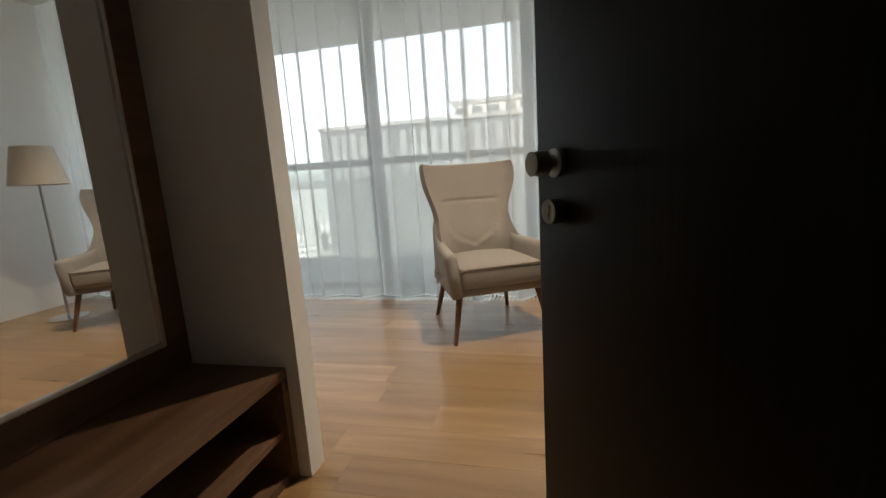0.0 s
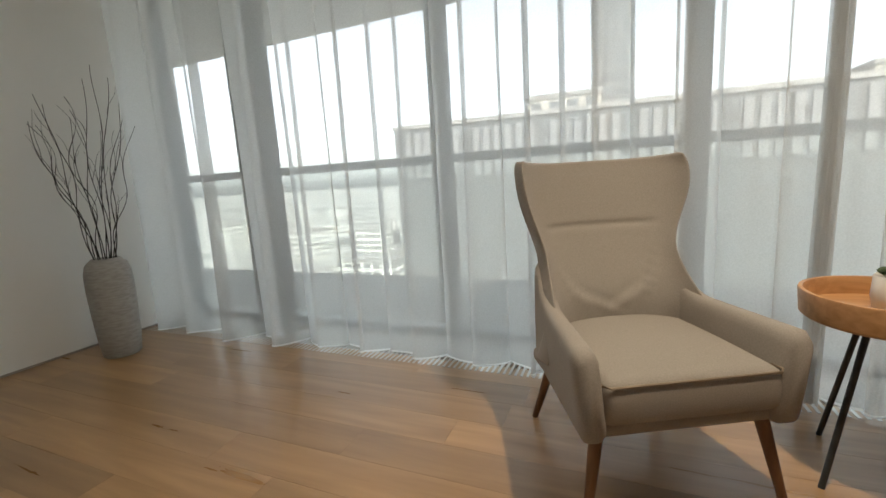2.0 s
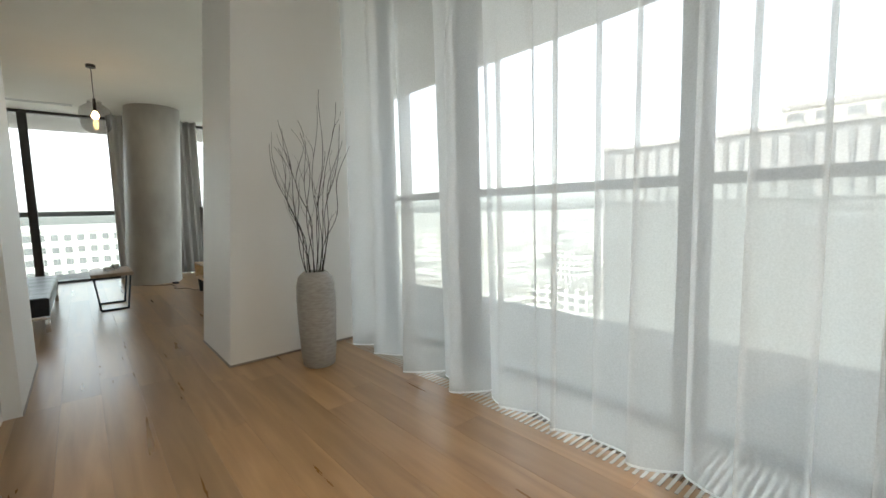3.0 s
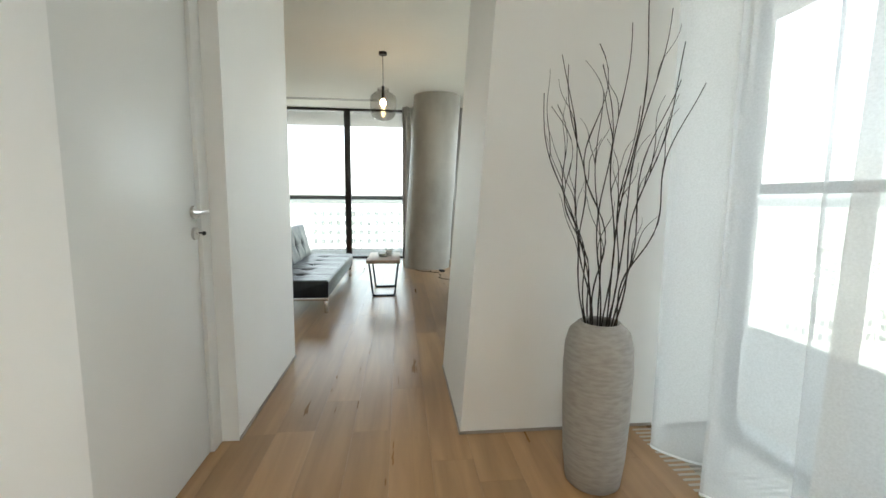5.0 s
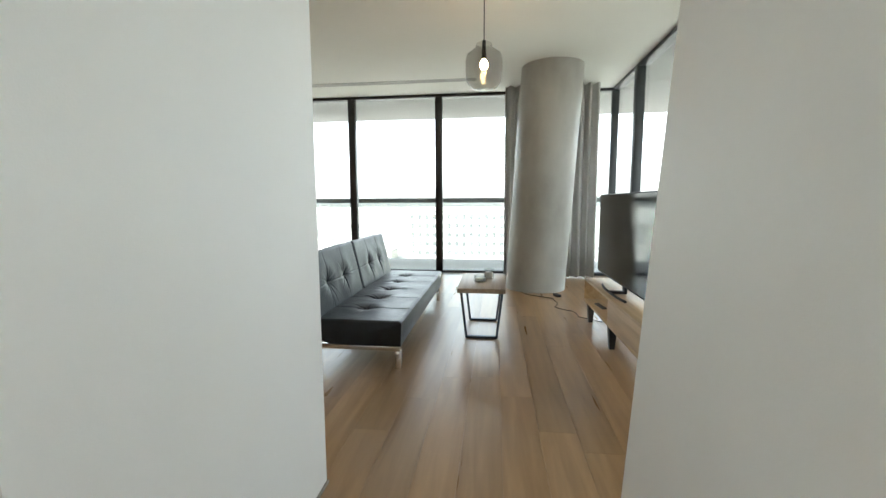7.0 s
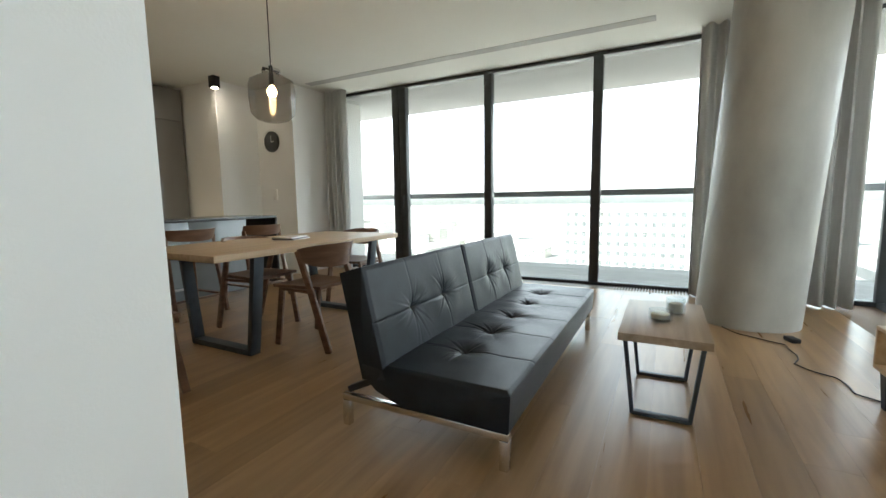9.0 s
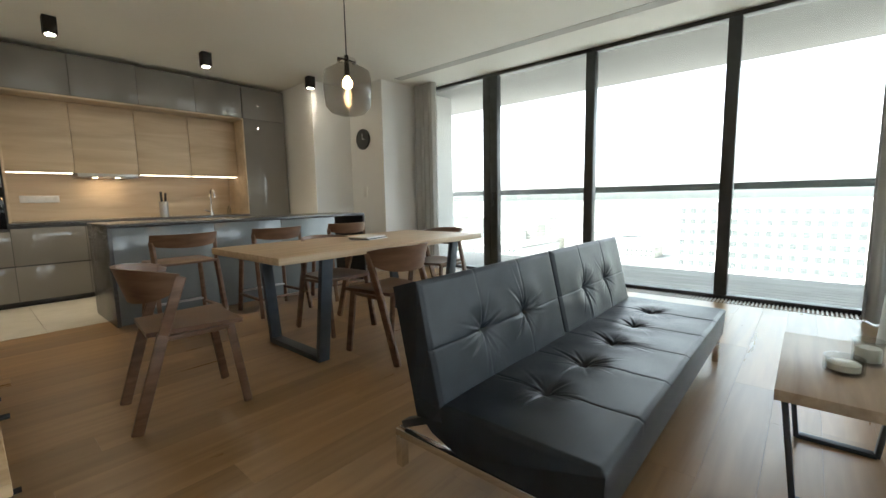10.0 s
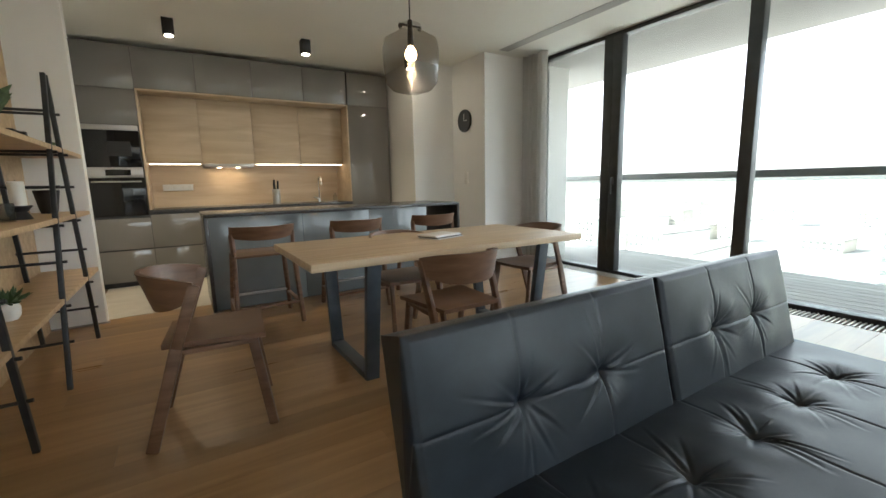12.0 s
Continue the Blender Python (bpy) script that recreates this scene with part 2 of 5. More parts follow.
BULB = glow("warm_filament_bulb", (1.0, 0.62, 0.28), 14)
SPOTGLOW = glow("warm_spot_lamp", (1.0, 0.88, 0.70), 14)
HOODGLOW = glow("warm_hood_lamp", (1.0, 0.80, 0.52), 2.5)
LED = glow("led_strip", (1.0, 0.86, 0.66), 0.8)


def sheer(name, colour, see_through):
    """Fine woven voile: partly open weave, partly translucent yarn."""
    m = bpy.data.materials.new(name)
    m.use_nodes = True
    t = m.node_tree
    t.nodes.remove(t.nodes["Principled BSDF"])
    out = t.nodes["Material Output"]
    co = t.nodes.new("ShaderNodeTexCoord")
    n = t.nodes.new("ShaderNodeTexNoise")
    n.inputs["Scale"].default_value, n.inputs["Detail"].default_value = 160, 3
    t.links.new(co.outputs["Object"], n.inputs["Vector"])
    rng = t.nodes.new("ShaderNodeMapRange")
    rng.inputs[3].default_value, rng.inputs[4].default_value = see_through - 0.09, see_through + 0.09
    t.links.new(n.outputs[0], rng.inputs[0])
    d = t.nodes.new("ShaderNodeBsdfDiffuse")
    d.inputs[0].default_value = (*colour, 1)
    l = t.nodes.new("ShaderNodeBsdfTranslucent")
    l.inputs[0].default_value = (*colour, 1)
    yarn = t.nodes.new("ShaderNodeMixShader")
    yarn.inputs[0].default_value = 0.7
    t.links.new(d.outputs[0], yarn.inputs[1])
    t.links.new(l.outputs[0], yarn.inputs[2])
    tr = t.nodes.new("ShaderNodeBsdfTransparent")
    mx = t.nodes.new("ShaderNodeMixShader")
    t.links.new(rng.outputs[0], mx.inputs[0])
    t.links.new(yarn.outputs[0], mx.inputs[1])
    t.links.new(tr.outputs[0], mx.inputs[2])
    t.links.new(mx.outputs[0], out.inputs[0])
    return m


VOILE = sheer("white_voile", (0.88, 0.89, 0.895), 0.41)
HEM = sheer("white_hem_tape", (0.93, 0.94, 0.94), 0.1)


# ---- building helpers ----
def box(bm, lo, hi, bevel=0.0, seg=2, m=None):
    """An axis-aligned block between two corners, with rounded edges; m: a further pose."""
    lo, hi = Vector(lo), Vector(hi)
    made = bmesh.ops.create_cube(bm, size=1.0, matrix=Matrix.LocRotScale((lo + hi) / 2, None, hi - lo))
    vs = made["verts"]
    if bevel:
        es = list({e for v in vs for e in v.link_edges})
        res = bmesh.ops.bevel(bm, geom=es, offset=bevel, segments=seg, profile=0.5, affect="EDGES", clamp_overlap=True)
        vs = list({v for v in vs if v.is_valid} | set(res["verts"]))
    if m is not None:
        bmesh.ops.transform(bm, matrix=m, verts=vs)
    return vs


def rod(bm, a, b, r, r2=None, seg=12):
    """A round bar from a to b, tapering from r to r2."""
    a, b = Vector(a), Vector(b)
    q = (b - a).to_track_quat("Z", "Y").to_matrix().to_4x4()
    return bmesh.ops.create_cone(bm, cap_ends=True, segments=seg, radius1=r, radius2=r if r2 is None else r2, depth=(b - a).length, matrix=Matrix.Translation((a + b) / 2) @ q)["verts"]


def bar(bm, a, b, w, d, bevel=0.002, side=(0, 0, 1)):
    """A flat bar from a to b: w across, d the other way."""
    a, b = Vector(a), Vector(b)
    z = (b - a).normalized()
    x = Vector(side).cross(z)
    x = x.normalized() if x.length > 1e-4 else Vector((1, 0, 0))
    y = z.cross(x)
    m = Matrix((x, y, z)).transposed().to_4x4()
    return box(bm, (-w / 2, -d / 2, -(b - a).length / 2), (w / 2, d / 2, (b - a).length / 2), bevel, 2, Matrix.Translation((a + b) / 2) @ m)


def lathe(bm, profile, seg=32, at=(0, 0, 0)):
    """Spins a profile of (radius, height) round the upright axis."""
    rings = []
    for r, z in profile:
        if r < 1e-4:
            rings.append([bm.verts.new((at[0], at[1], at[2] + z))])
        else:
            rings.append([bm.verts.new((at[0] + r * math.cos(2 * math.pi * i / seg), at[1] + r * math.sin(2 * math.pi * i / seg), at[2] + z)) for i in range(seg)])
    for p, q in zip(rings, rings[1:]):
        for i in range(seg):
            j = (i + 1) % seg
            if len(p) == 1 and len(q) > 1:
                bm.faces.new((p[0], q[j], q[i]))
            elif len(q) == 1 and len(p) > 1:
                bm.faces.new((p[i], p[j], q[0]))
            elif len(p) > 1:
                bm.faces.new((p[i], p[j], q[j], q[i]))


def tube(bm, pts, radii, seg=6):
    """A bent round stem through points with a radius at each."""
    pts = [Vector(p) for p in pts]
    rings = []
    for i, p in enumerate(pts):
        d = (pts[min(i + 1, len(pts) - 1)] - pts[max(i - 1, 0)]).normalized()
        x = d.orthogonal().normalized()
        y = d.cross(x)
        rings.append([bm.verts.new(p + radii[i] * (x * math.cos(2 * math.pi * k / seg) + y * math.sin(2 * math.pi * k / seg))) for k in range(seg)])
    for i, (p, q) in enumerate(zip(rings, rings[1:])):
        shift = min(range(seg), key=lambda s: (p[0].co - q[s].co).length)
        for k in range(seg):
            bm.faces.new((p[k], p[(k + 1) % seg], q[(k + 1 + shift) % seg], q[(k + shift) % seg]))
    bm.faces.new(rings[0][::-1])
    bm.faces.new(rings[-1])


def smooth(ob, angle=40):
    for f in ob.data.polygons:
        f.use_smooth = True
    ob.data.set_sharp_from_angle(angle=radians(angle))
    return ob


def part(name, bm, material, parent=None, label=""):
    """Links a bmesh as one mesh object under a thing or a part."""
    bmesh.ops.recalc_face_normals(bm, faces=bm.faces)
    me = bpy.data.meshes.new(name)
    bm.to_mesh(me)
    bm.free()
    me.materials.append(material)
    ob = new(name, me)
    if parent is not None:
        ob.parent = parent
    if label:
        ob["label"] = label
    return smooth(ob)


def block(name, lo, hi, material, parent=None, bevel=0.003, label="", seg=2):
    bm = bmesh.new()
    box(bm, lo, hi, bevel, seg)
    return part(name, bm, material, parent, label)


def thing(name, label, category, group="", at=None):
    ob = tagged(new(name), label, category, group)
    ob.empty_display_size = 0.1
    if at is not None:
        ob.matrix_world = at
    return ob


def setting(ob, label, category):
    return tagged(ob, label, category, kind="structure")


def walls(name, boxes, label, material=WHITE):
    bm = bmesh.new()
    for lo, hi in boxes:
        box(bm, lo, hi)
    return setting(part(name, bm, material), label, "wall")


# ---- plan ----
CEILING = 2.75
WEST, NORTH, EAST = -10.33, 3.85, 1.9     # inner faces of the glazing and the east wall
ISLAND_FRONT, KITCHEN_FRONT, KITCHEN_WALL = -2.5, -4.25, -4.87

# ---- large structure ----
floor_slab = block("floor", (-10.6, -5.2, -0.25), (2.1, 4.1, -0.014), JOINT, None, 0)
setting(floor_slab, "oak plank floor with warm brown boards and fine joints", "floor")
ceiling = block("ceiling", (-10.6, -5.2, CEILING), (2.1, 4.1, CEILING + 0.2), CEIL, None, 0)
setting(ceiling, "plain off-white painted ceiling", "ceiling")

# corridor side wall with the white door, and the entrance niche beyond it
walls("wall_corridor", [((-5.25, 1.30, 0), (-4.215, 1.52, CEILING))], "smooth white painted wall beside the white door")
walls("wall_over_door", [((-4.215, 1.30, 2.13), (-3.33, 1.52, CEILING))], "smooth white painted wall over the white door")
walls("wall_lounge", [((-3.33, 1.30, 0), (-1.56, 1.52, CEILING))], "smooth white painted wall between door and niche")
walls("wall_niche_end", [
    ((-1.56, 1.36, 0), (-1.107, 1.445, CEILING)),
], "smooth white painted wall beside the white door")
walls("wall_niche", [((-1.62, -0.95, 0), (-1.56, 1.36, CEILING)), ((-1.56, -1.0, 0), (-1.11, -0.95, CEILING))], "white painted wall behind the entrance bench")
walls("wall_entrance", [
    ((-1.56, -0.16, 2.12), (0.3, -0.02, CEILING)), ((0.13, -0.16, 0), (1.9, -0.02, CEILING)),
    ((-1.15, -0.16, 0), (-0.86, -0.02, 2.12)),
], "white painted wall round the entrance door")
walls("wall_hallway", [((-1.56, -2.3, 0), (1.2, -2.2, CEILING)), ((1.1, -2.2, 0), (1.2, -0.16, CEILING)), ((-1.7, -2.2, 0), (-1.62, -0.95, CEILING))], "plain painted wall of the outer hallway")
walls("wall_south", [((-4.9, -5.1, 0), (1.9, -4.9, CEILING))], "plain outer wall behind the core")
walls("wall_east", [((EAST, -5.1, 0), (2.1, 4.1, CEILING))], "plain white painted wall at the lounge end")
walls("wall_core", [((-4.4, -2.72, 0), (-4.3, 1.30, CEILING)), ((-4.3, 1.2, 0), (-1.62, 1.30, CEILING))], "plain white wall behind the shelf")
for number, (lo, hi, words) in enumerate((
    ((-10.6, -5.1, 0), (-4.9, KITCHEN_WALL, CEILING), "white painted wall behind the kitchen units"),
    ((-5.36, -2.84, 0), (-4.4, -2.72, CEILING), "white painted wall end beside the trestle shelf"),
    ((-5.15, KITCHEN_WALL, 0), (-5.0, -2.84, CEILING), "white painted wall beside the oven cabinet"),
    ((-9.45, KITCHEN_WALL, 0), (-8.80, -3.5, CEILING), "white painted wall beside the tall kitchen cabinet"),
    ((-10.6, KITCHEN_WALL, 0), (-9.45, -2.75, CEILING), "cream painted wall carrying the round clock"),
), 1):
    walls("wall_kitchen_%d" % number, [(lo, hi)], words)
oak_wall = block("wall_oak_panel", (-5.0, -2.715, 0), (-4.97, 1.295, CEILING), OAK, None, 0)
setting(oak_wall, "light oak panelled wall behind the ladder shelf", "wall")
walls("wall_panel_end", [((-5.25, 0.9, 0), (-5.0, 1.298, CEILING))], "smooth white painted wall end")


def leaning_pier():
    """A boxed pier that leans towards the windows as it rises."""
    bm = bmesh.new()
    lean = 0.066 * CEILING
    lo = [(-5.0, 2.54), (-4.18, 2.54), (-4.18, 3.98), (-5.0, 3.98)]
    a = [bm.verts.new((x, y, 0)) for x, y in lo]
    b = [bm.verts.new((x, y + (lean if y < 3 else 0), CEILING)) for x, y in lo]
    bm.faces.new(a[::-1]), bm.faces.new(b)
    for i in range(4):
        j = (i + 1) % 4
        bm.faces.new((a[i], a[j], b[j], b[i]))
    return setting(part("wall_pier", bm, WHITE), "white boxed pier leaning towards the windows", "wall")


leaning_pier()


def concrete_column():
    bm = bmesh.new()
    seg, rings = 64, 14
    prev = None
    for k in range(rings + 1):
        z = CEILING * k / rings
        cx, cy, r = -9.26, 2.69 + 0.06 * z, 0.375
        ring = [bm.verts.new((cx + r * math.cos(2 * math.pi * i / seg), cy + r * math.sin(2 * math.pi * i / seg), z)) for i in range(seg)]
        if prev:
            for i in range(seg):
                bm.faces.new((prev[i], prev[(i + 1) % seg], ring[(i + 1) % seg], ring[i]))
        prev = ring
    return setting(part("column", bm, CONCRETE), "leaning round column of raw grey concrete", "column")


concrete_column()


DOOR_POST = -1.495


def glazing(name, along, fixed, start, stops, end, label, head=2.705):
    """A glazed wall with dark frames. along 'x' or 'y'; fixed: the inner face; stops: mullion middles."""
    w = thing(name, label, "window")
    w["kind"] = "structure"
    out = -1 if along == "y" else 1

    def span(a, b, z0, z1, d0, d1):
        lo, hi = sorted((fixed + out * d0, fixed + out * d1))
        return ((lo, a, z0), (hi, b, z1)) if along == "y" else ((a, lo, z0), (b, hi, z1))
    block("window_frame", *span(start, end, head, CEILING, 0.0, 0.12), ALU, w, 0.004)
    block("window_sill", *span(start, end, -0.02, 0.035, 0.0, 0.12), ALU, w, 0.004)
    edges = [start] + list(stops) + [end]
    for i, s in enumerate(edges):
        half = 0.055 if 0 < i < len(edges) - 1 else 0.03
        half = 0.16 if abs(s + 3.27) < 0.01 else half
        if s == DOOR_POST:  # the fixed post and the stile of the balcony door side by side
            block("mullion", *span(s - 0.125, s - 0.008, 0.035, head, -0.01, 0.08), ALU, w, 0.005)
            stile = block("door_stile", *span(s + 0.004, s + 0.125, 0.035, head, -0.025, 0.07), ALU, w, 0.006)
            block("door_handle", *span(s + 0.055, s + 0.075, 0.95, 1.14, -0.075, -0.05), ALU, stile, 0.006, "slim dark lever")
            block("handle_rose", *span(s + 0.045, s + 0.085, 1.06, 1.14, -0.05, -0.025), ALU, stile, 0.004)
            continue
        block("mullion", *span(s - half, s + half, 0.035, head, -0.02, 0.08), ALU, w, 0.005)
    for a, b in zip(edges, edges[1:]):
        p = block("pane", *span(a + 0.03, b - 0.03, 0.02, head + 0.01, 0.05, 0.056), PANE, w, 0)
        p.visible_shadow = False
    return w


glazing("window_1", "y", WEST, -2.72, (DOOR_POST, -0.085, 1.295, 2.62), 3.9, "floor to ceiling glazing in dark metal frames facing the city")
glazing("window_2", "x", NORTH, -10.3, (-9.25, -7.88, -6.51), -5.0, "floor to ceiling glazing in dark metal frames behind the television")
glazing("window_3", "x", NORTH, -4.18, (-3.27, -1.76, -0.39, 0.98), 1.9, "floor to ceiling glazing behind the voile curtains")


# balcony: deck, slab above, railing
def balcony():
    deck = setting(block("balcony_slab", (-12.1, -5.0, -0.4), (-10.45, 5.6, -0.06), RENDERED, None, 0), "balcony slab outside the glazing", "balcony")
    deck2 = setting(block("balcony_slab", (-10.45, 3.97, -0.4), (3.0, 5.6, -0.06), RENDERED, None, 0), "balcony slab outside the glazing", "balcony")
    setting(block("balcony_soffit", (-12.1, -5.0, 2.72), (-10.45, 5.6, 3.1), SOFFIT_SHADED, None, 0), "pale slab of the balcony above", "balcony")
    setting(block("balcony_soffit", (-10.45, 3.97, 2.72), (3.0, 5.6, 3.1), SOFFIT_SHADED, None, 0), "pale slab of the balcony above", "balcony")
    setting(block("balcony_side_wall", (-11.0, -2.95, -0.06), (-10.46, -2.75, 2.72), RENDERED, None, 0), "pale rendered side wall of the balcony", "wall")
    rail = thing("balcony_railing", "grey metal handrail over clear glass panels", "railing")
    block("handrail", (-12.0, -5.0, 1.10), (-11.92, 5.5, 1.19), RAILGREY, rail, 0.006)
    block("handrail", (-11.92, 5.42, 1.18), (3.0, 5.5, 1.27), RAILGREY, rail, 0.006)
    for i in range(-2, 6):
        p = block("pane", (-11.97, -2.7 + 1.37 * i, -0.05), (-11.96, -1.36 + 1.37 * i, 1.10), PANE, rail, 0)
        p.visible_shadow = False
    for i in range(10):
        p = block("pane", (-11.9 + 1.48 * i, 5.455, -0.05), (-10.45 + 1.48 * i, 5.465, 1.18), PANE, rail, 0)
        p.visible_shadow = False
    for i in range(11):
        block("deck_board", (-12.08 + 0.148 * i, -4.95, -0.058), (-11.94 + 0.148 * i, 5.55, -0.02), DECK, deck, 0)
    for i in range(10):
        block("deck_board", (-10.44, 3.99 + 0.148 * i, -0.058), (3.0, 4.13 + 0.148 * i, -0.02), DECK, deck2, 0)


balcony()


def voile(name, x0, x1, y0, folds, amp, label, edge=None):
    """A sheer curtain hanging in soft folds from the ceiling, its hem just off the floor."""
    c = thing(name, label, "curtain")
    rnd = random.Random(hash(len(label)) + int(x0 * 100))
    n = int((x1 - x0) / 0.008)
    ph = [rnd.uniform(0, 6.28) for _ in range(4)]

    def place(u, z):
        s = u * (x1 - x0)
        k = 2 * math.pi * folds
        lower = 1 - z / CEILING
        warp = 0.9 * math.sin(s * 1.7 + ph[0]) + 0.5 * math.sin(s * 4.1 + ph[1])
        g = k * s + warp + 0.35 * lower * math.sin(s * 3.1 + ph[2])
        w = math.sin(g + 0.55 * math.sin(g)) + 0.3 * math.sin(1.7 * g + ph[2]) + 0.16 * math.sin(3.3 * g + ph[1]) * (1 - 0.5 * lower)
        a = amp * (0.6 + 0.65 * lower) * (0.75 + 0.35 * math.sin(s * 2.3 + ph[3]))
        return x0 + s + 0.042 * math.sin(2 * g + 0.5), y0 + a * w
    bm = bmesh.new()
    zs = [0.024, 0.036, 0.35, 0.8, 1.3, 1.8, 2.3, CEILING - 0.005]
    rows = [[bm.verts.new((*place(i / n, z), z)) for i in range(n + 1)] for z in zs]
    for p, q in zip(rows, rows[1:]):
        for i in range(n):
            bm.faces.new((p[i], p[i + 1], q[i + 1], q[i]))
    cloth = part("cloth", bm, VOILE, c)
    bm = bmesh.new()
    low = [[bm.verts.new((place(i / n, 0.02)[0], place(i / n, 0.02)[1] - 0.002, z)) for i in range(n + 1)] for z in (0.016, 0.027)]
    for i in range(n):
        bm.faces.new((low[0][i], low[0][i + 1], low[1][i + 1], low[1][i]))
    part("hem", bm, HEM, cloth, "white weighted hem")
    if edge:  # the gathered border where two lengths meet
        bm = bmesh.new()
        rows = [[bm.verts.new((edge + 0.06 * i / 90 + 0.008 * math.sin(z * 1.3), y0 - 0.06 + 0.02 * math.sin(i * 0.7) + 0.006 * math.sin(i * 0.2 + z), z)) for i in range(91)] for z in zs[1:]]
        for p, q in zip(rows, rows[1:]):
            for i in range(90):
                bm.faces.new((p[i], p[i + 1], q[i + 1], q[i]))
        part("gathered_border", bm, VOILE, c)
    return c


voile("curtain", -4.16, 0.0, 3.46, 2.9, 0.085, "sheer white voile curtain with soft folds along the windows")
voile("curtain", -0.02, 1.88, 3.46, 2.9, 0.085, "sheer white voile curtain behind the armchairs and side table", -0.06)

# ---- entrance ----
def entrance_door():
    d = thing("door_1", "open dark wenge entrance door with nickel knob", "door")
    d["kind"] = "structure"
    d.matrix_world = Matrix.Translation((0.11, 0.02, 0)) @ Matrix.Rotation(math.atan2(0.74, -0.44), 4, "Z")
    L = math.hypot(0.44, 0.74)
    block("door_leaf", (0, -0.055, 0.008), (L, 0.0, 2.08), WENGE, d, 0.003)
    k = bmesh.new()
    rod(k, (L - 0.045, 0.0, 0.988), (L - 0.045, 0.006, 0.988), 0.016, None, 32)
    rod(k, (L - 0.045, 0.006, 0.988), (L - 0.045, 0.02, 0.988), 0.009, None, 24)
    rod(k, (L - 0.045, 0.016, 0.988), (L - 0.045, 0.034, 0.988), 0.014, 0.0135, 32)
    part("door_knob", k, NICKEL, d, "round satin nickel knob")
    k = bmesh.new()
    rod(k, (L - 0.045, 0.0, 0.934), (L - 0.045, 0.014, 0.934), 0.0145, 0.014, 32)
    rod(k, (L - 0.045, 0.014, 0.937), (L - 0.045, 0.016, 0.937), 0.0045, None, 20)
    box(k, (L - 0.047, 0.013, 0.926), (L - 0.043, 0.016, 0.937))
    part("lock_rose", k, NICKEL, d, "round nickel lock rose")
    f = thing("door_frame", "dark wenge frame of the entrance door", "door frame")
    f["kind"] = "structure"
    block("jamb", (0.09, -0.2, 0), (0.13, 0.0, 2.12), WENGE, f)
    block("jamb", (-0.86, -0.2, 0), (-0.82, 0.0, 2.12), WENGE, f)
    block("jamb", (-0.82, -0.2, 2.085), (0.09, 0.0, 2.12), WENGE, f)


entrance_door()


def entrance_bench():
    b = thing("entrance_bench", "dark walnut bench with open shoe shelves in the niche", "bench")
    x0, x1, y0, y1 = -1.555, -1.15, -0.94, 1.357
    block("seat_board", (x0, y0, 0.365), (x1, y1, 0.4), NICHEWOOD, b, 0.002)
    block("shelf_board", (x0, y0, 0.165), (x1 - 0.02, y1 - 0.03, 0.19), NICHEWOOD, b, 0.002)
    block("base_board", (x0, y0, 0.0), (x1 - 0.02, y1 - 0.03, 0.03), NICHEWOOD, b, 0.002)
    block("side_panel", (x0, y1 - 0.03, 0.0), (x1, y1, 0.365), NICHEWOOD, b, 0.002)
    block("divider", (x0, 0.2, 0.03), (x1 - 0.02, 0.23, 0.365), NICHEWOOD, b, 0.002)
    m = thing("wall_mirror", "large framed mirror on a dark walnut back panel", "mirror")
    block("back_panel", (-1.56, -0.94, 0.402), (-1.513, 1.357, 2.5), NICHEWOOD, m, 0.002)
    block("mirror_glass", (-1.513, -0.7, 0.54), (-1.452, 1.202, 2.2), MIRROR, m, 0)
    for lo, hi in (((-1.513, 1.202, 0.526), (-1.445, 1.214, 2.212)), ((-1.513, -0.7, 0.526), (-1.445, 1.202, 0.54)), ((-1.513, -0.7, 2.2), (-1.445, 1.202, 2.212)), ((-1.513, -0.712, 0.526), (-1.445, -0.7, 2.212))):
        block("mirror_frame", lo, hi, STEEL, m, 0.001, "thin metal mirror frame")


entrance_bench()


